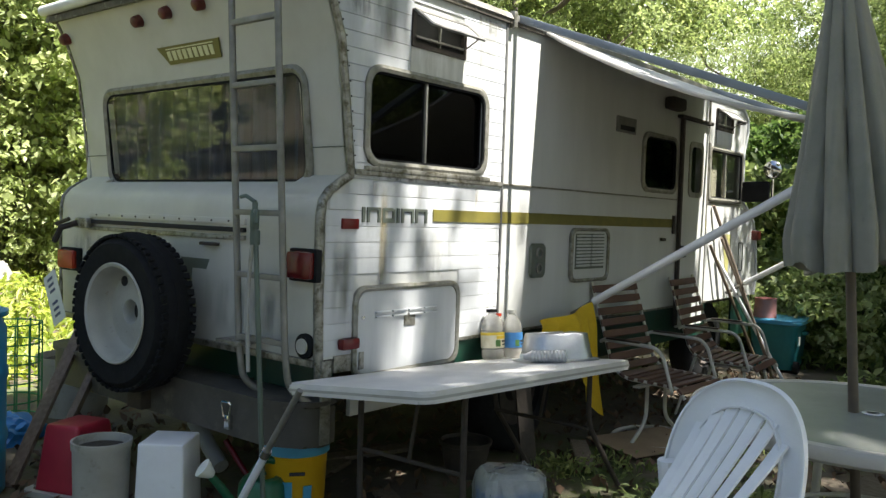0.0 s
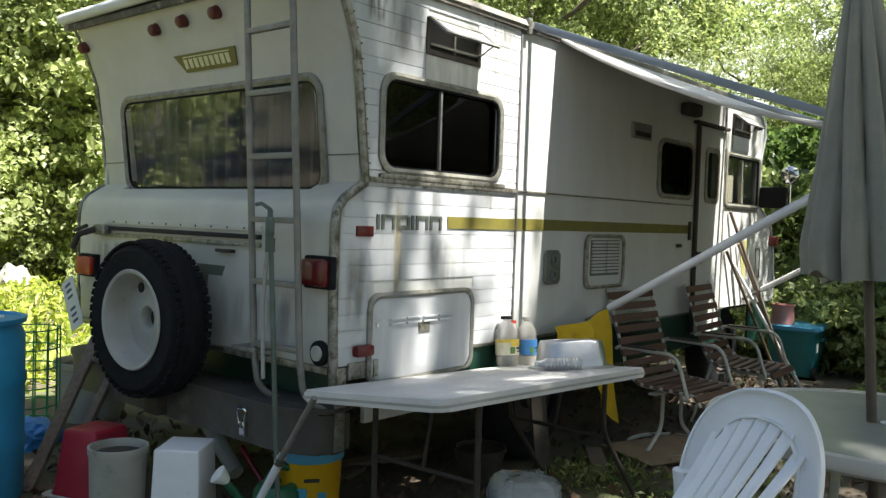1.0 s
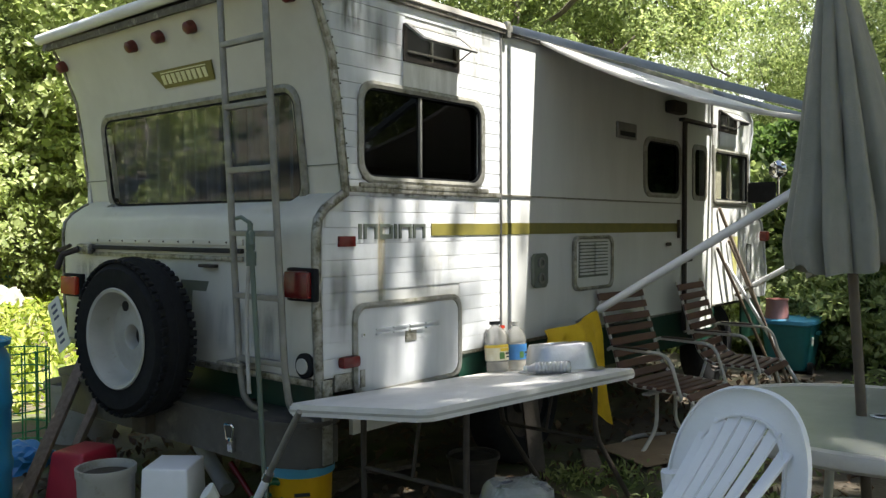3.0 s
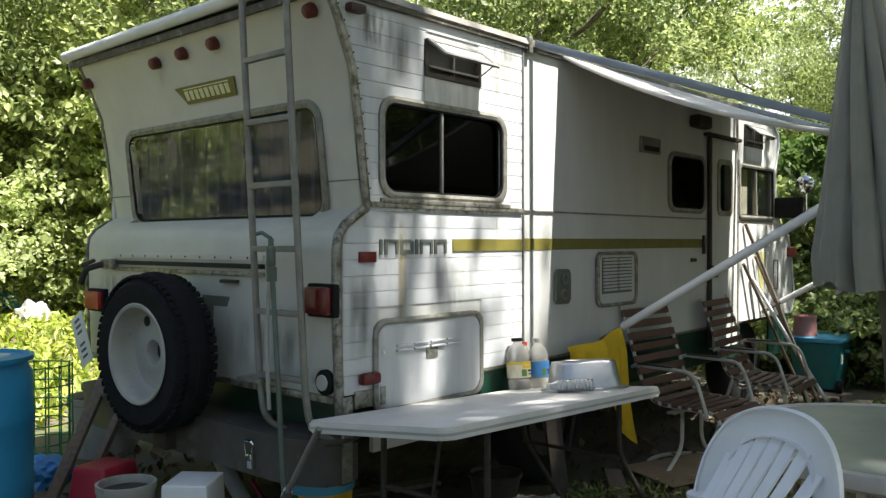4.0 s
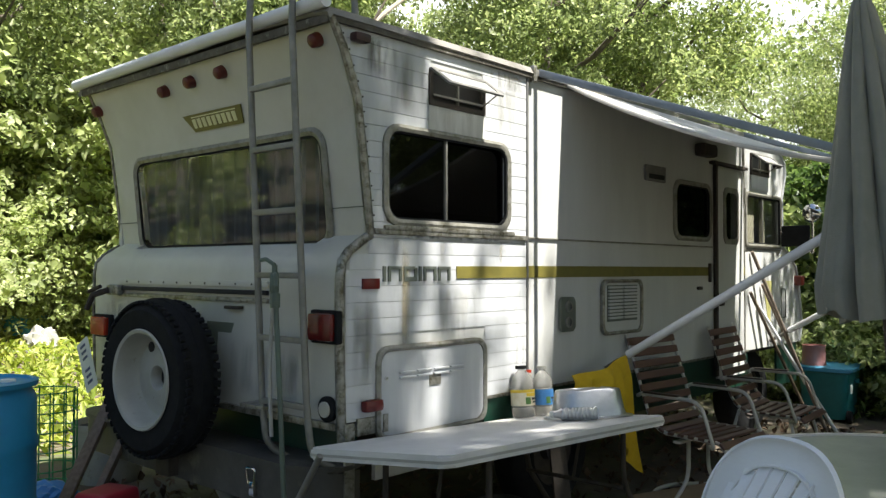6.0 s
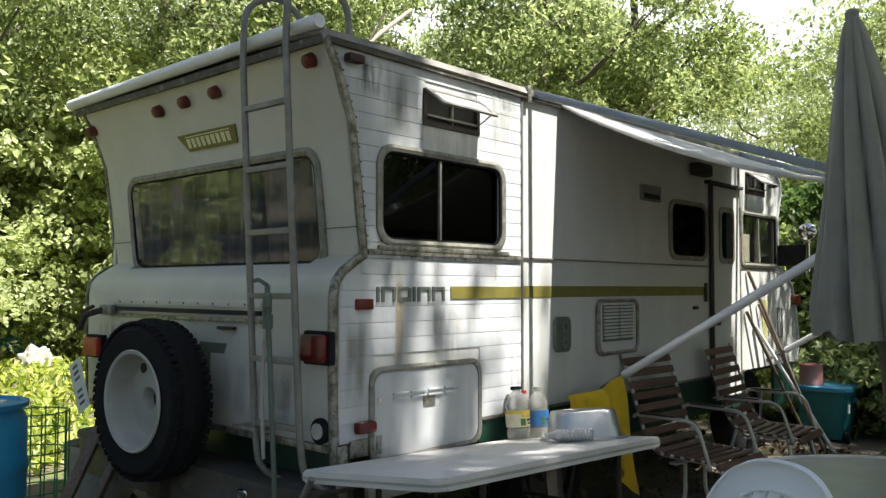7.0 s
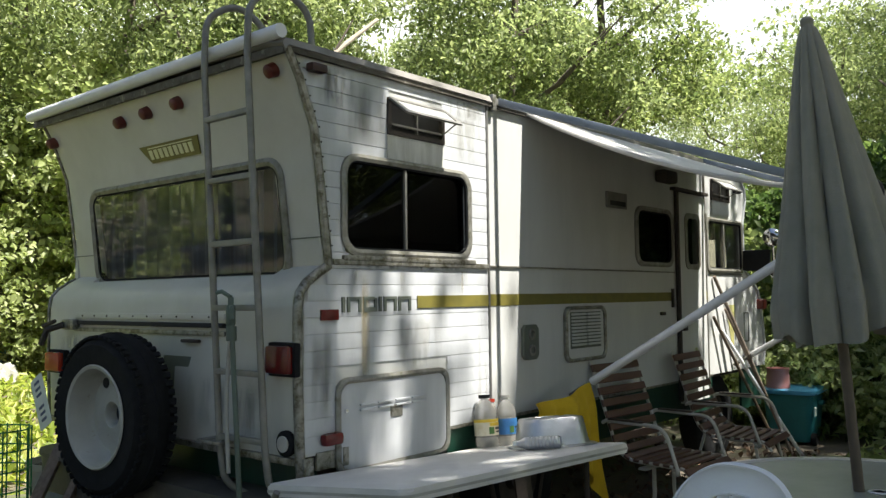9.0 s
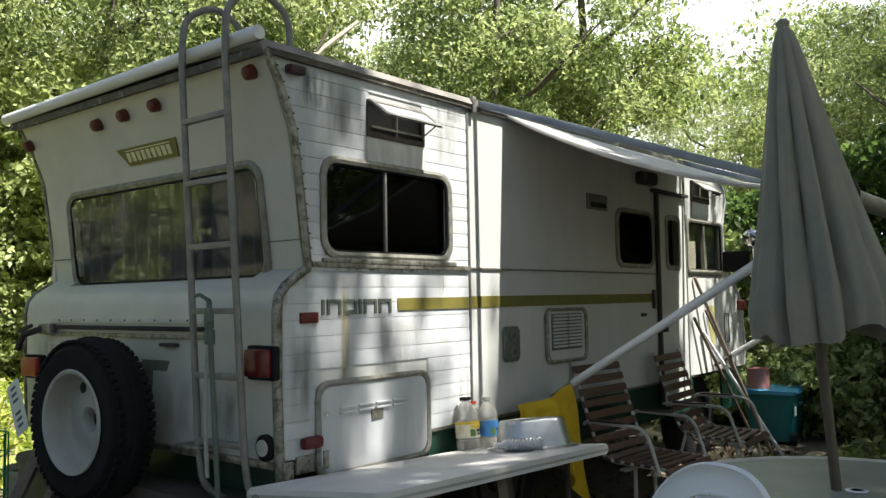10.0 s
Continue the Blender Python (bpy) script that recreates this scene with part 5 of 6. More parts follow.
# ---- clutter by the rear bumper ----
def barrel():
    B = thing("blue_barrel", "tall blue plastic drum with moulded hoops", "barrel", m=Matrix.Translation((-0.89, 1.63, 0)))
    M = B.matrix_world
    part("drum", lathe([(0, 0.0), (0.27, 0.0), (0.285, 0.02), (0.287, 0.24), (0.294, 0.265), (0.294, 0.295), (0.287, 0.315), (0.287, 0.55), (0.294, 0.57), (0.294, 0.60), (0.287, 0.62), (0.286, 0.80), (0.262, 0.845), (0.262, 0.86),
                        (0.29, 0.862), (0.293, 0.885), (0.275, 0.888), (0.268, 0.872), (0.0, 0.868)], 56, m=M), BLUE, B)
    for s in (-1, 1):
        part("bung", lathe([(0.035, 0.868), (0.035, 0.882), (0, 0.883)], 16, m=M @ Matrix.Translation((0.16 * s, -0.02 * s, 0))), BARWHITE, B)


barrel()


def tub(name, label, cat, x, y, w0, w1, h, material, rot=0, z=0.0, r=0.03, lip=0.0):
    """A tapered square tub, closed on top."""
    T = thing(name, label, cat, m=pose(x, y, z, 0, 0, rot))
    bm = boxm(-w0 / 2, w0 / 2, -w0 * 0.43, w0 * 0.43, 0, h, r, seg=3)
    for v in bm.verts:
        k = 1 + (w1 / w0 - 1) * v.co.z / h
        v.co.x, v.co.y = v.co.x * k, v.co.y * k
    bmesh.ops.transform(bm, matrix=T.matrix_world, verts=bm.verts)
    part("tub_body", bm, material, T, smooth=40)
    return T


t = tub("red_tub", "upturned faded red plastic tub", "tub", -0.38, 1.29, 0.31, 0.23, 0.34, REDP, 20)
part("tub_rim", ring(rounded(0.39, 0.34, 0.05), rounded(0.33, 0.28, 0.04), 0.0, 0.03, t.matrix_world), GREYP, t)
tub("white_bin", "white plastic bin standing upside down", "bin", -0.285, 0.65, 0.262, 0.235, 0.362, PLASTIC, 38, r=0.010)


def pot(name, label, x, y, r0, r1, h, material, fill=None, z=0.0, cat="pot"):
    P = thing(name, label, cat, m=pose(x, y, z))
    part("pot_body", lathe([(0, 0), (r0, 0), (r0 + (r1 - r0) * 0.88, h * 0.88), (r1 + 0.004, h * 0.9), (r1 + 0.006, h), (r1 - 0.006, h), (r1 - 0.012, h * 0.85), (r0 - 0.008, 0.02), (0, 0.02)], 36, m=P.matrix_world), material, P)
    if fill:
        part("soil", lathe([(0, h * 0.93), (r1 * 0.5, h * 0.94), (r1 - 0.012, h * 0.90)], 24, m=P.matrix_world), fill, P)
    return P


pot("grey_pot", "dirty grey plastic pot filled with soil", -0.50, 0.85, 0.115, 0.125, 0.355, GREYP, SOIL)


def pail():
    P = pot("yellow_pail", "yellow plastic pail with blue rim and worn print", 0.16, 0.30, 0.135, 0.15, 0.34, BUCKET, cat="pail")
    M = P.matrix_world
    part("rim", lathe([(0.148, 0.29), (0.158, 0.295), (0.158, 0.345), (0.145, 0.345)], 36, m=M), BLUELID, P, "blue rim band")
    for a0, w, z0, z1, mt in ((215, 0.05, 0.10, 0.19, BLUELID), (250, 0.04, 0.08, 0.17, BLUELID), (232, 0.07, 0.22, 0.235, INK)):
        a = radians(a0)
        part("print_patch", boxm(0.146, 0.151, -w / 2, w / 2, z0, z1, 0, m=M @ Matrix.Rotation(a, 4, "Z") @ Matrix.Rotation(radians(2.5), 4, "Y")), mt, P)


pail()


def watering_can():
    W = thing("watering_can", "green plastic watering can with white rose", "watering can", m=pose(-0.025, 0.31, 0, 0, 0, 155))
    M = W.matrix_world
    part("can_body", lathe([(0, 0), (0.11, 0), (0.115, 0.02), (0.105, 0.17), (0.085, 0.20), (0.06, 0.205), (0.055, 0.19)], 28, m=M), CANGREEN, W)
    bm = tube([M @ Vector(p) for p in bend([(-0.09, 0, 0.08), (-0.12, 0, 0.24), (0.0, 0, 0.29), (0.06, 0, 0.19)], 0.09, 7)], 0.018, 10)
    part("handle", bm, CANGREEN, W)
    sp = part("spout", tube([M @ Vector(p) for p in ((0.09, 0, 0.04), (0.19, 0, 0.18), (0.235, 0, 0.235))], 0.022, 10, taper=0.75), CANGREEN, W)
    part("rose", lathe([(0.018, -0.03), (0.042, 0.02), (0.044, 0.03), (0, 0.034)], 18, m=M @ Matrix.Translation((0.245, 0, 0.25)) @ Matrix.Rotation(radians(50), 4, "Y")), BARWHITE, sp, "white sprinkler rose")


watering_can()


def leaning(name, label, cat, a, b, w, t, material, group=""):
    A, B = Vector(a), Vector(b)
    L = (B - A).length
    T = thing(name, label, cat, group)
    m = Matrix.Translation(A) @ (B - A).to_track_quat("Z", "Y").to_matrix().to_4x4()
    part("board" if t else "shaft", boxm(-w / 2, w / 2, -t / 2, t / 2, 0, L, 0.004, m=m) if t else tube([A, B], w, 10), material, T)
    return T


leaning("plank", "weathered grey plank leaning on the bumper", "plank", (-0.61, 1.53, 0), (-0.06, 1.90, 0.69), 0.065, 0.03, WOOD, "leaning planks")
leaning("plank", "weathered grey plank leaning on the bumper", "plank", (-0.54, 1.38, 0), (-0.03, 1.72, 0.58), 0.04, 0.04, WOOD, "leaning planks")
p = leaning("tent_pole", "silver telescopic pole leaning on the table corner", "pole", (-0.30, 0.245, 0.0), (-0.30, -0.05, 0.44), 0.0165, 0, PVC)
part("inner_tube", tube([(-0.30, -0.045, 0.435), (-0.30, -0.24, 0.72)], 0.013, 10), ALU, p)
part("collar", tube([(-0.30, -0.035, 0.42), (-0.30, -0.055, 0.45)], 0.021, 10), CHROME, p)
leaning("jack_handle", "red steel jack handle under the bumper", "tool", (0.02, 0.35, 0.06), (0.0, 0.62, 0.30), 0.014, 0, RED)
leaning("drain_pipe", "grey plastic drain pipe lying under the bumper", "pipe", (0.05, 0.72, 0.14), (0.10, 1.02, 0.30), 0.04, 0, GREYP)


def standpipe():
    S = thing("standpipe", "thin yard tap standpipe with green hose beside the ladder", "tap")
    part("pipe", tube([(-0.24, 0.02, 0.0), (-0.20, 0.185, 1.38)], 0.011, 10), HOSE, S, "grey green riser")
    h = part("tap_head", lathe([(0.016, -0.05), (0.02, -0.04), (0.02, 0.03), (0.012, 0.04), (0.012, 0.07)], 14, m=Matrix.Translation((-0.20, 0.187, 1.37))), HOSE, S, "dark metal tap")
    part("tap_lever", tube([(-0.20, 0.187, 1.44), (-0.21, 0.235, 1.465), (-0.21, 0.27, 1.46)], 0.009, 8), HOSE, h)
    part("tap_spout", tube(bend([(-0.20, 0.187, 1.40), (-0.23, 0.14, 1.40), (-0.235, 0.13, 1.35)], 0.02), 0.009, 8), HOSE, h)
    part("collar", lathe([(0.022, -0.03), (0.022, 0.03)], 14, m=Matrix.Translation((-0.203, 0.178, 1.29))), HOSE, h)
    part("hose", tube(bend([(-0.14, 0.27, 1.34), (-0.15, 0.29, 1.0), (-0.15, 0.27, 0.7)], 0.1, 6), 0.009, 8), GREYP, S, "limp grey hose loop")


standpipe()


def water_pack():
    W = thing("water_bottle_pack", "shrink wrapped pack of water bottles on the ground", "bottle pack", m=pose(0.80, -0.48, 0.0, 0, 0, -35))
    M = W.matrix_world
    b0 = None
    for i in range(4):
        for j in range(3):
            mm = Matrix.Translation((-0.105 + i * 0.07, -0.07 + j * 0.07, 0.005))
            if b0 is None:
                b0 = part("bottle", lathe([(0, 0), (0.031, 0), (0.033, 0.02), (0.033, 0.13), (0.022, 0.175), (0.013, 0.19), (0.013, 0.205), (0, 0.205)], 12), mat("pack bottle plastic", (0.80, 0.83, 0.85), (0.65, 0.68, 0.7), 0.15, scale=9), W)
                lb = part("label_sleeve", lathe([(0.0338, 0.05), (0.0338, 0.135)], 12), TARP, b0, "blue sleeve")
                b0.matrix_local = mm
            else:
                o = new("bottle", b0.data)
                o.parent, o.matrix_local = W, mm
                q = new("label_sleeve", lb.data)
                q.parent = o
    bm = bmesh.new()
    rr = random.Random(2)
    rows = []
    for w, h, z in ((0.31, 0.235, 0.01), (0.31, 0.24, 0.08), (0.305, 0.235, 0.15), (0.29, 0.22, 0.205), (0.25, 0.18, 0.235), (0.16, 0.10, 0.232), (0.05, 0.03, 0.24)):
        rows.append([bm.verts.new((x + rr.uniform(-1, 1) * 0.01, y + rr.uniform(-1, 1) * 0.01, z + rr.uniform(-1, 1) * 0.012)) for x, y in rounded(w, h, 0.05, 6)])
    for a, b in zip(rows, rows[1:]):
        for i in range(len(a)):
            bm.faces.new((a[i], a[(i + 1) % len(a)], b[(i + 1) % len(a)], b[i]))
    bmesh.ops.transform(bm, matrix=M, verts=bm.verts)
    o = part("film", bm, CLEARP, W, "crumpled clear film", smooth=20)
    o.visible_shadow = False


water_pack()
card = thing("cardboard_sheet", "flat brown cardboard on the ground", "cardboard")
part("sheet", boxm(-0.33, 0.33, -0.22, 0.22, 0.03, 0.036, m=pose(2.45, -0.42, 0, 2, 0, -20)), CARD, card, smooth=0)

# ---- by the cab ----
def tote():
    T = thing("storage_tote", "teal wheeled storage tote with snap lid", "tote", m=pose(6.12, -0.07, 0.0, 0, 0, 6) @ Matrix.Diagonal((1.0, 1.12, 1, 1)))
    M = T.matrix_world
    bm = bmesh.new()
    rows = []
    for w, h, z in ((0.50, 0.32, 0.03), (0.52, 0.34, 0.05), (0.60, 0.40, 0.46), (0.62, 0.42, 0.465), (0.62, 0.42, 0.48)):
        rows.append([bm.verts.new((x, y, z)) for x, y in rounded(w, h, 0.05, 5)])
    for a, b in zip(rows, rows[1:]):
        for i in range(len(a)):
            bm.faces.new((a[i], a[(i + 1) % len(a)], b[(i + 1) % len(a)], b[i]))
    bm.faces.new(rows[0][::-1])
    bm.faces.new(rows[-1])
    bmesh.ops.transform(bm, matrix=M, verts=bm.verts)
    part("tote_body", bm, TEAL, T)
    part("lid", prism(rounded(0.66, 0.46, 0.06), 0.475, 0.51, m=M, bevel=0.01), BLUELID, T)
    for s in (-1, 1):
        part("handle", boxm(-0.05, 0.05, -0.02, 0.02, 0.36, 0.40, 0.01, m=M @ Matrix.Translation((0.0, 0.22 * s, 0))), TEAL, T)
        part("wheel", lathe([(0.0, -0.02), (0.055, -0.02), (0.06, 0), (0.055, 0.02), (0, 0.02)], 16, m=M @ Matrix.Translation((-0.22, 0.19 * s, 0.06)) @ Matrix.Rotation(radians(90), 4, "X")), RUBBER, T)
    part("sticker", boxm(-0.27, -0.20, -0.212, -0.204, 0.28, 0.36, m=M), BARWHITE, T)


tote()
pot("pink_pail", "faded pink plastic pail upside down on the tote", 6.02, 0.04, 0.11, 0.10, 0.19, PINK, z=0.512, cat="pail")
for a, b, w, mt, lb in (((5.20, -0.34, 0.0), (4.39, -0.015, 1.57), 0.014, WOOD, "long wooden broom handle leaning on the cab"), ((5.12, -0.28, 0.0), (4.35, -0.015, 1.24), 0.013, BRONZE, "dark garden stake leaning on the cab"),
                        ((5.28, -0.40, 0.0), (4.52, -0.015, 1.12), 0.016, PVC, "white plastic pole leaning on the cab"), ((5.33, -0.30, 0.0), (4.60, -0.015, 1.30), 0.012, WOOD, "thin wooden stick leaning on the cab")):
    leaning("garden_pole", lb, "pole", a, b, w, 0, mt, "poles leaning on the cab")


def fire_bowl():
    F = thing("fire_bowl", "rusty round fire bowl on dark legs", "fire bowl", m=pose(4.55, -1.72, 0))
    M = F.matrix_world
    part("bowl", lathe([(0.0, 0.22), (0.15, 0.24), (0.26, 0.34), (0.29, 0.46), (0.31, 0.46), (0.28, 0.33), (0.16, 0.22), (0.0, 0.20)], 32, m=M), mat("rust red iron", (0.16, 0.06, 0.035), (0.08, 0.035, 0.025), 0.8, scale=10, bump=0.3), F)
    for k in range(3):
        a = radians(120 * k + 40)
        part("leg", tube([M @ Vector((0.2 * math.cos(a), 0.2 * math.sin(a), 0.27)), M @ Vector((0.32 * math.cos(a), 0.32 * math.sin(a), 0))], 0.014, 8), RUST, F)
    part("log", tube([M @ Vector((-0.15, -0.1, 0.40)), M @ Vector((0.16, 0.1, 0.52))], 0.05, 10), WOOD, F)


fire_bowl()

# ---- far left yard ----
def wire_cage():
    W = thing("wire_cage", "green wire plant cage with weeds inside", "cage")
    c = Vector((-0.10, 2.72, 0))
    for i in range(6):
        z = 0.05 + i * 0.12
        part("hoop", tube([c + Vector((0.19 * math.cos(a), 0.19 * math.sin(a), z)) for a in np.linspace(0, 2 * math.pi, 25)[:-1]], 0.005, 5, closed=True), WIREG, W)
    for k in range(14):
        a = 2 * math.pi * k / 14
        part("wire", tube([c + Vector((0.19 * math.cos(a), 0.19 * math.sin(a), 0)), c + Vector((0.19 * math.cos(a), 0.19 * math.sin(a), 0.66))], 0.005, 5), WIREG, W)


wire_cage()


def crumple(name, label, cat, x, y, w, h, material, seed):
    T = thing(name, label, cat, m=pose(x, y, ground_z(x, y)))
    bm = bmesh.new()
    bmesh.ops.create_icosphere(bm, subdivisions=4, radius=1)
    for v in bm.verts:
        k = 1 + 0.35 * noise.noise(v.co * 2.2 + Vector((seed, 0, 0))) + 0.15 * noise.noise(v.co * 6 + Vector((seed, 3, 0)))
        v.co = Vector((v.co.x * w * k, v.co.y * w * 0.8 * k, max(v.co.z, -0.1) * h * k + 0.02))
    bmesh.ops.transform(bm, matrix=T.matrix_world, verts=bm.verts)
    part("sheet", bm, material, T, smooth=25)


crumple("blue_tarp", "crumpled shiny blue tarpaulin on the ground", "tarp", -0.28, 2.35, 0.22, 0.14, TARP, 3)
crumple("white_sack", "slumped white sack on the grass", "sack", 2.95, 10.3, 0.30, 0.30, GREYP, 9)
pot("blue_tub", "round blue plastic tub on the grass", 3.15, 11.4, 0.30, 0.36, 0.42, BLUELID, SOIL, z=ground_z(3.15, 11.4), cat="tub")
pot("planter_tub", "dark planter tub behind the motorhome", 0.35, 2.75, 0.2, 0.24, 0.40, GREYP, SOIL, cat="planter")

leaning("leaning_board", "weathered board leaning behind the folding table", "board", (1.50, -0.14, 0.0), (1.56, -0.01, 0.62), 0.10, 0.02, RUST)
pot("clay_pot", "dark brown clay pot under the table", 1.15, 0.05, 0.10, 0.14, 0.20, RUST, SOIL)
for x, y, a, n in ((0.55, 0.55, 20, 1), (1.0, 0.65, -15, 2), (0.45, -0.1, 60, 3), (1.9, -0.25, 35, 4)):
    g = thing("scrap_board", "dark weathered board lying on the earth", "board", "boards on the ground")
    part("board", boxm(-0.28, 0.28, -0.05, 0.05, 0.02, 0.045, 0.004, m=pose(x, y, 0.0, 2, 1, a)), WOOD, g)
d = thing("dead_branch", "bare pale dead branch lying on the motorhome roof", "branch")
part("limb", tube([(1.1, 2.05, 2.57), (1.75, 2.0, 3.05), (2.15, 2.02, 3.41), (2.52, 2.0, 3.71)], 0.032, 8, taper=0.5), mat("bleached dead wood", (0.48, 0.42, 0.33), (0.36, 0.31, 0.24), 0.9, scale=12, bump=0.4), d)
part("twig", tube([(2.05, 2.02, 3.32), (2.2, 1.95, 3.62)], 0.012, 6, taper=0.4), BARK, d)

# ---- trees and undergrowth ----


def crown_points(rng, cx, cy, cz, rx, rz, clumps, per, spread, inner=0.25):
    out = []
    for _ in range(clumps):
        d = rng.normal(size=3)
        d /= np.linalg.norm(d)
        k = rng.uniform(inner, 1.0) ** 0.5
        c = np.array((cx, cy, cz)) + d * np.array((rx, rx, rz)) * k
        s = spread * rng.uniform(0.5, 1.6)
        n = int(per * (s / spread) ** 1.6)
        q = rng.normal(size=(n, 3))
        q /= np.linalg.norm(q, axis=1)[:, None]
        q *= rng.uniform(0.2, 1.0, size=(n, 1)) ** 0.5 * 1.6
        out.append(c + q * np.array((s, s, s * 0.5)) - np.array((0, 0, 1)) * (np.hypot(q[:, 0], q[:, 1]) * s * 0.25)[:, None])
    return np.concatenate(out)


def tree(name, seed, height, rx, clumps, per, leaf, material, label, low=0.35, trunk=0.16):
    rng = np.random.default_rng(seed)
    T = thing(name, label, "tree", "woodland trees")
    lean = rng.normal(size=2) * 0.05 * height
    bm = bmesh.new()
    tp = [(lean[0] * (i / 6) ** 1.5 + 0.06 * math.sin(i * 1.7 + seed), lean[1] * (i / 6) ** 1.5, height * 0.85 * i / 6 - 0.1) for i in range(7)]
    tube(tp, trunk, 9, bm, taper=0.25)
    for k in range(9):
        i = 2 + k % 4
        b0 = Vector(tp[i])
        a = rng.uniform(0, 6.28)
        L = rx * rng.uniform(0.6, 0.95)
        mid = b0 + Vector((math.cos(a), math.sin(a), 0.45)) * L * 0.5
        tube([b0, mid, b0 + Vector((math.cos(a + 0.2), math.sin(a + 0.2), 0.75)) * L], trunk * 0.38, 6, bm, taper=0.25)
    part("trunk", bm, BARK, T)
    pts = crown_points(rng, lean[0] * 0.8, lean[1] * 0.8, height * (low + 1) / 2, rx, height * (1 - low) / 2, clumps, per, rx * 0.175)
    leaf_mesh("crown", pts, leaf, material, T, seed=seed)
    return T


def shrub(name, seed, r, h, n, leaf, material, label, cat="bush"):
    rng = np.random.default_rng(seed)
    B = thing(name, label, cat, "undergrowth")
    bm = bmesh.new()
    for k in range(7):
        a = rng.uniform(0, 6.28)
        q = r * rng.uniform(0.2, 0.6)
        tube([(0, 0, -0.05), (q * 0.4 * math.cos(a), q * 0.4 * math.sin(a), h * 0.4), (q * math.cos(a), q * math.sin(a), h * rng.uniform(0.6, 0.9))], 0.015, 5, bm, taper=0.3)
    part("stem", bm, BARK, B)
    pts = crown_points(rng, 0, 0, h * 0.52, r, h * 0.5, 70, n // 70, r * 0.15, 0.6)
    pts[:, 2] = np.maximum(pts[:, 2], 0.02)
    leaf_mesh("foliage", pts, leaf, material, B, seed=seed, shape=0.7)
    return B


EYE = Vector((-2.2, -2.6, 0))


def at_polar(angle, dist):
    """A place on the ground, by its bearing from the yard (degrees from the motorhome's length) and distance."""
    return (EYE.x + dist * math.cos(radians(angle)), EYE.y + dist * math.sin(radians(angle)))


protos = [tree("broadleaf_tree", 11, 11.0, 3.0, 58, 520, 0.115, LEAFFAR, "tall broadleaf tree with sunlit green crown", 0.22),
          tree("broadleaf_tree", 12, 13.0, 3.3, 60, 510, 0.12, LEAF, "tall dark green woodland tree", 0.25, 0.2),
          tree("broadleaf_tree", 13, 8.5, 2.5, 58, 420, 0.11, LEAF, "young green woodland tree", 0.12, 0.1),
          tree("broadleaf_tree", 14, 12.0, 2.7, 52, 520, 0.115, LEAFFAR, "slender broadleaf tree with open crown", 0.2),
          tree("broadleaf_tree", 15, 11.5, 3.4, 60, 250, 0.16, LEAFSHADE, "tree behind the yard, leaves coloured dark for shade", 0.10, 0.2)]
rng = random.Random(5)
spots = []
for ring_d, step, jit in ((17.0, 9.0, 1.5), (22.0, 8.0, 2.0), (29.0, 9.0, 3.0)):
    a = -18.0
    while a < 92:
        spots.append((a + rng.uniform(-2, 2), ring_d + rng.uniform(-jit, jit)))
        a += step
for a in (110, 135, 160, 185, 210, 235, 255, 285, 298, 310, 322, 334):
    spots.append((a + rng.uniform(-4, 4), 15.5 + rng.uniform(-1.5, 2)))
first = {}
for i, (a, d) in enumerate(spots):
    k = rng.choice((0, 0, 1, 1, 2, 3))
    if d < 19:
        k = rng.choice((0, 2, 2, 3))
    # unseen trees with shade-dark leaves, to darken the rear window's reflection
    if 100 < a < 265:
        k = 4
    if -6 < a < 34:
        d, k = d + 5, rng.choice((0, 1, 2, 1, 3))
    x, y = at_polar(a, d)
    s = rng.uniform(0.85, 1.15) * (0.8 if 14 < a < 28 else 1.0)
    if 17.5 < a < 25.5:
        s = min(s, (1.5 + 0.265 * d) / (11.0, 13.0, 8.5, 12.0, 11.5)[k])
    m = pose(x, y, -0.1 + ground_z(x, y), 0, 0, rng.uniform(0, 360))
    if k not in first:
        first[k] = 1
        protos[k].matrix_world = m
    else:
        t = copy_thing(protos[k], m)
        t.scale = (s, s, s * rng.uniform(0.9, 1.1))

bushes = [shrub("bush", 21, 1.3, 2.0, 9000, 0.084, LEAFSUN, "bush covered with vines, sunlight put into leaf colour"),
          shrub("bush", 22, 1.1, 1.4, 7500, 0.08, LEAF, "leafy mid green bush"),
          shrub("bush", 23, 1.5, 3.4, 14000, 0.094, LEAFSUN, "tall thicket draped with vines"),
          shrub("bush", 25, 1.4, 3.2, 12000, 0.10, LEAFSHADE, "tall thicket at the wood edge, shade put into leaf colour"),
          shrub("bush", 24, 0.8, 0.9, 6000, 0.07, LEAFSUN, "low clump of green weeds")]
bushes.append(shrub("tall_weed", 26, 0.9, 2.2, 2000, 0.25, LEAFSUN, "tall broad-leaved weed, sunlight put into leaf colour", "weed"))
bspots = []
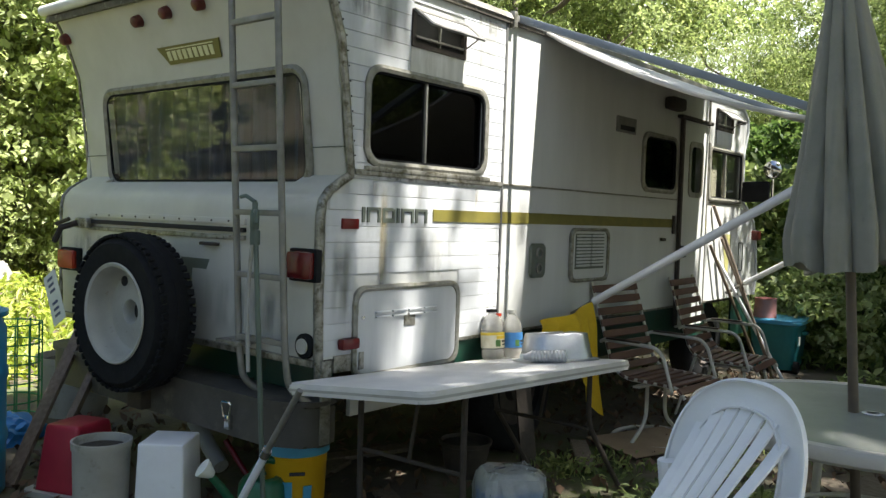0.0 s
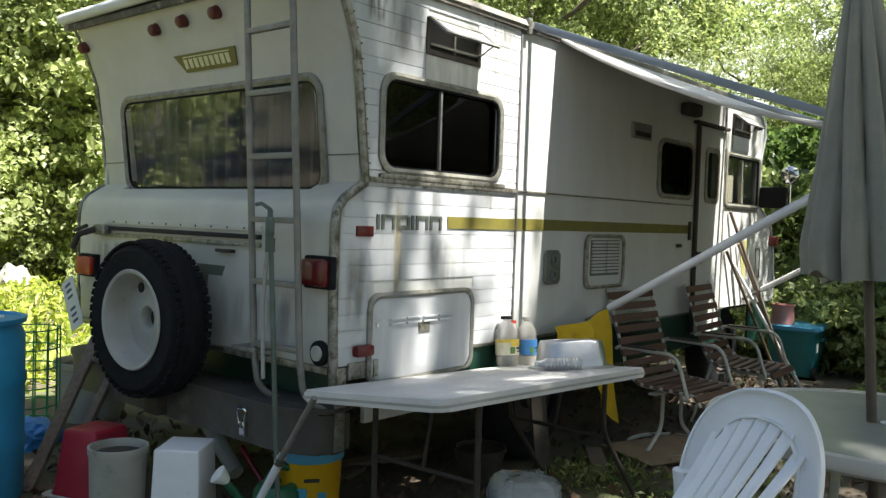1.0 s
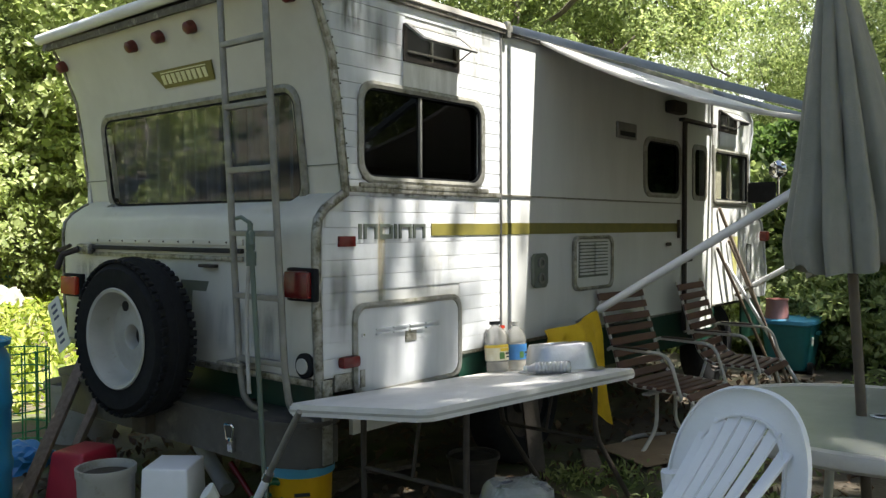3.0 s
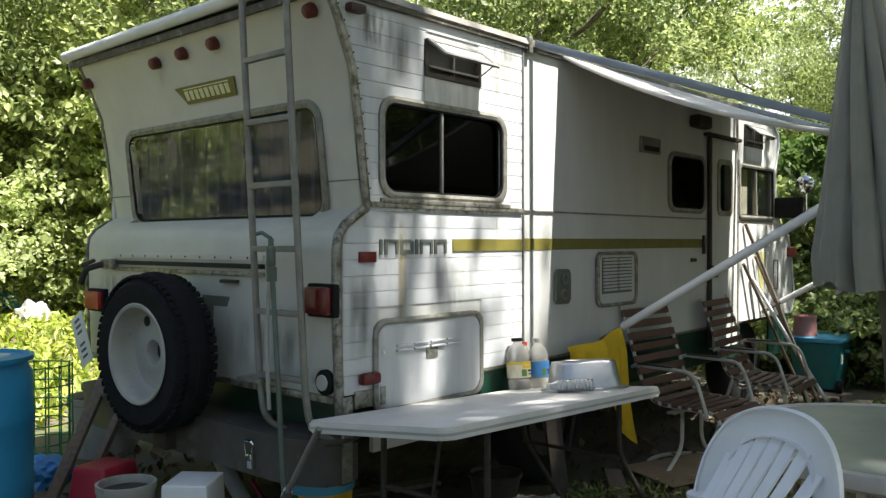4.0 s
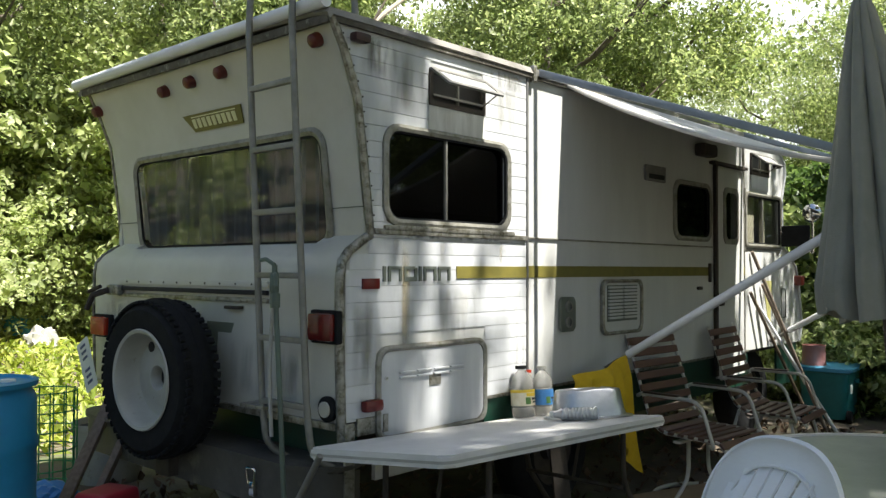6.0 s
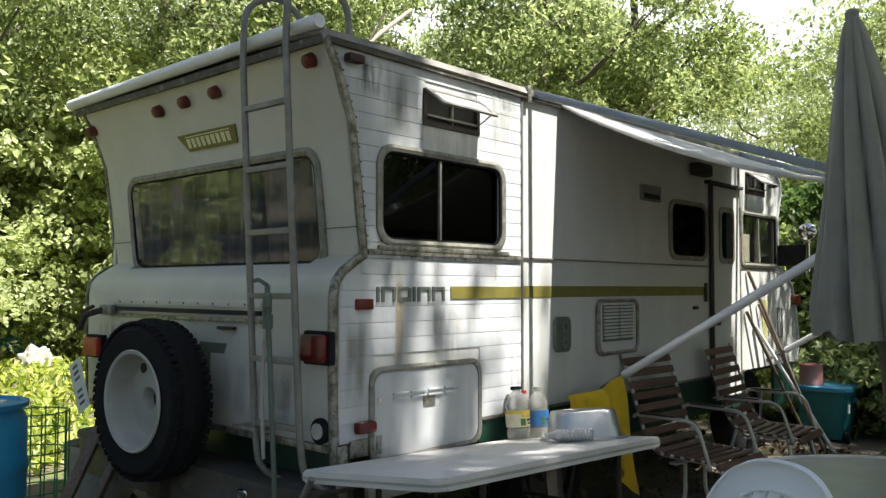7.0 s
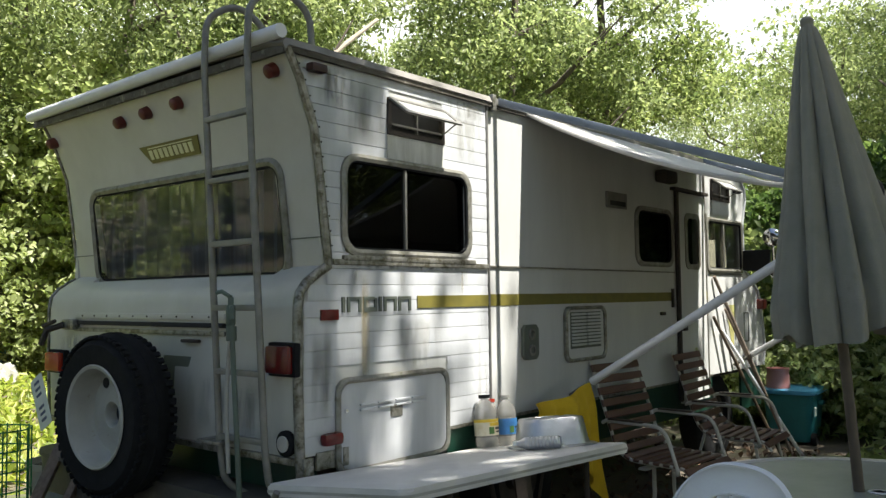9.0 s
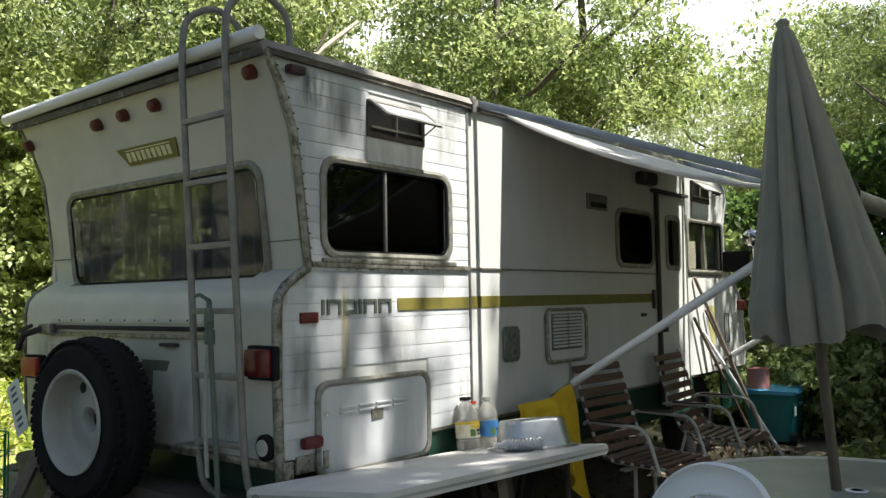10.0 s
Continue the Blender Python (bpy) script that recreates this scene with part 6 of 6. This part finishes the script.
for a, d, k in ((65.6, 16.0, 5), (67.4, 15.8, 5), (69.3, 15.9, 5), (64.6, 15.6, 0), (66.6, 16.3, 0), (68.4, 16.4, 0), (70.3, 15.4, 0), (63.4, 15.4, 4), (65.0, 15.0, 4), (67.2, 15.3, 4), (77, 13.5, 2), (72, 17.5, 2), (68.5, 18, 2), (82, 12.5, 2), (64.5, 18.5, 2), (87, 12, 2), (79, 11.5, 0), (79.5, 14, 0), (60, 13, 1), (84, 10.5, 0), (92, 10, 2), (62, 16, 2),
                (79, 9.2, 4), (80, 12, 4), (74.5, 18, 0), (80, 9, 1), (61, 12.5, 4),
                (68.9, 17.2, 2), (66.3, 16.8, 2), (64.2, 16.6, 2), (57, 15, 2), (51, 16, 0), (46, 16, 0), (41, 16, 0), (36, 15, 0), (31, 15, 0), (26.5, 14, 0), (22.5, 13.5, 3), (18, 13.5, 3), (13.5, 13, 3), (20.5, 11.6, 1), (16.5, 11.4, 1), (12.5, 11.6, 3), (20.9, 9.6, 4), (12.6, 9.5, 4), (18.9, 9.9, 4),
                (22.8, 12, 4), (18.6, 10.8, 4), (14.5, 10.6, 4), (10, 10, 1), (7, 10.5, 3), (2, 9.5, 3), (-3, 9.5, 3), (-8, 9, 1), (21.6, 10.9, 4), (16.6, 10.2, 4)):
    bspots.append((a, d, k))
used = {}
for a, d, k in bspots:
    x, y = at_polar(a, d)
    m = pose(x, y, ground_z(x, y), 0, 0, rng.uniform(0, 360))
    if k not in used:
        used[k] = 1
        bushes[k].matrix_world = m
    else:
        t = copy_thing(bushes[k], m)
        s = rng.uniform(0.85, 1.2) * (1.45 if d > 11 and k not in (3, 4, 5) else 1.0)
        t.scale = (s, s, s)


# the big yard tree whose high crown shades the yard, with open gaps towards the motorhome's side
def shade_tree():
    r = np.random.default_rng(77)
    T = thing("shade_tree", "large oak behind the yard, its crown spreading overhead", "tree")
    bm = bmesh.new()
    tube([(1.5, -11.0, -0.1), (1.4, -10.8, 4), (1.0, -10.2, 8), (0.4, -9.4, 12), (0.0, -9.0, 15)], 0.36, 12, bm, taper=0.35)
    for p in ((-4.5, -7.0, 12.4), (3.8, -6.5, 12.6), (0.2, -5.2, 12.2), (5.5, -8.5, 12.5), (-2.5, -5.6, 13.2)):
        tube([(1.0, -10.2, 8.0), ((1.0 + p[0]) / 2, (-10 + p[1]) / 2, 11), p], 0.13, 8, bm, taper=0.25)
    part("trunk", bm, BARK, T)
    keep = []
    while len(keep) < 880:
        c = np.array((r.uniform(-7.5, 7.5), r.uniform(-11.5, -4.2), r.uniform(11.2, 14.5)))
        k = c[1] / SUN.y
        hit = c - np.array(SUN) * k
        x, z = hit[0], hit[2]
        if 0.2 < z < 3.4 and ((0.98 < x < 2.2 and r.uniform() < (0.99 if z > 1.3 else 0.965)) or (0.30 < x < 0.68 and r.uniform() < (0.90 if z > 1.15 else 0.68)) or (0.0 < x < 0.98 and r.uniform() < (0.52 if z > 1.15 else 0.32))):
            continue
        if -0.4 < z < 3.2 and (3.9 < x < 6.5):
            continue
        if (-2.4 < z < -0.5 and 0.8 < x < 3.2 and r.uniform() < 0.55) or (-0.5 < z < 0.2 and -0.2 < x < 1.5 and r.uniform() < 0.4):
            continue
        keep.append(c)
    extra = 0
    while extra < 90:
        c = np.array((r.uniform(-3.5, 1.5), r.uniform(-11.0, -4.2), r.uniform(11.2, 14.0)))
        hit = c - np.array(SUN) * (c[1] / SUN.y)
        if -1.4 < hit[0] < -0.08 and -0.2 < hit[2] < 3.4:
            keep.append(c)
            extra += 1
    pts = np.concatenate([c + r.normal(size=(80, 3)) * np.array((0.22, 0.26, 0.2)) for c in keep])
    leaf_mesh("crown", pts, 0.2, LEAF, T, seed=78)


shade_tree()


# ---- grass, weeds and leaf litter ----
def scatter():
    r = np.random.default_rng(31)
    n = 26000
    x, y = r.uniform(-4, 7, n), r.uniform(3.2, 17, n)
    ok = ~((x > -0.2) & (x < 6) & (y < 3.6))
    p = np.stack([x, y, r.uniform(0.01, 0.16, n) + np.array([ground_z(a, b) for a, b in zip(x, y)])], 1)[ok]
    tagged(leaf_mesh("grass", p, 0.17, GRASS, seed=32, up=0.6, shape=0.3), "sunlit rough grass and weeds", "grass", kind="stuff")
    n = 9000
    x, y = r.uniform(4.5, 12, n), r.uniform(-4, 3, n)
    p = np.stack([x, y, r.uniform(0.01, 0.14, n)], 1)
    tagged(leaf_mesh("weeds", p[(p[:, 0] > 6.2) | (p[:, 1] < -0.8)], 0.13, LEAF, seed=33, up=0.6, shape=0.5), "low green weeds by the woodland edge", "weeds", kind="stuff")
    n = 3200
    x, y = r.uniform(-1.2, 5.5, n), r.uniform(-2.8, 2.6, n)
    p = np.stack([x, y, 0.022 + 0.03 * np.array([noise.noise((a * 0.7, b * 0.7, 0)) for a, b in zip(x, y)])], 1)
    tagged(leaf_mesh("leaf_litter", p, 0.075, LITTER, seed=34, up=3.0, shape=0.6, wild=0.4), "brown dead leaves strewn over the earth", "leaf litter", kind="stuff")
    n = 5200
    cx, cy = r.uniform(0.2, 5.0, 60), r.uniform(-2.4, -0.2, 60)
    k = r.integers(0, 60, n)
    p = np.stack([cx[k] + r.normal(size=n) * 0.10, cy[k] + r.normal(size=n) * 0.10, r.uniform(0.0, 0.07, n)], 1)
    tagged(leaf_mesh("grass_tufts", p, 0.06, LEAF, seed=35, up=0.5, shape=0.35), "small green tufts on bare earth", "grass", kind="stuff")


scatter()

near_oak = tree("oak_tree", 41, 9.0, 2.6, 50, 260, 0.10, LEAFSHADE, "oak with high boughs at the yard edge, shade put into leaf colour", 0.50, 0.17)
near_oak.matrix_world = pose(8.2, -2.2, -0.05)


# ---- deep wood behind the first trees ----
def far_woods():
    r = np.random.default_rng(91)
    out = []
    for _ in range(900):
        a = r.uniform(-22, 96)
        d = r.uniform(33, 41)
        top = 15.5 + 2.5 * math.sin(a * 0.31) + 1.5 * math.sin(a * 0.83 + 1)
        top -= 3.5 * math.exp(-((a - 21) / 4.0) ** 2)
        z = top * r.uniform(0.02, 1.0) ** 0.8
        x, y = at_polar(a, d)
        n = 85
        q = r.normal(size=(n, 3))
        q /= np.linalg.norm(q, axis=1)[:, None]
        q *= r.uniform(0.1, 1.0, size=(n, 1)) ** 0.5 * r.uniform(0.9, 1.7)
        out.append(np.array((x, y, z)) + q * np.array((1, 1, 0.6)))
    p = np.concatenate(out)
    tagged(leaf_mesh("far_woods", p[p[:, 2] > 0.3], 0.26, LEAF, seed=92), "dense sunlit woodland farther back", "woods", kind="stuff")


far_woods()

# ---- glowing sheet beyond the wood, added to whiten the sky ----
def sky_sheet():
    bm = bmesh.new()
    rows = []
    for i in range(25):
        a = radians(-30 + 140 * i / 24)
        rows.append([bm.verts.new((220 * math.cos(a), 220 * math.sin(a), z)) for z in (-5, 140)])
    for a, b in zip(rows, rows[1:]):
        bm.faces.new((a[0], b[0], b[1], a[1]))
    m = bpy.data.materials.new("glowing white sky")
    m.use_nodes = True
    p = m.node_tree.nodes["Principled BSDF"]
    p.inputs["Base Color"].default_value = (0.8, 0.82, 0.85, 1)
    p.inputs["Emission Color"].default_value = (0.93, 0.97, 1.0, 1)
    p.inputs["Emission Strength"].default_value = 0.33
    tagged(part("backdrop", bm, m), "glowing backdrop sheet in place of the white summer sky", "sky", kind="structure")


sky_sheet()
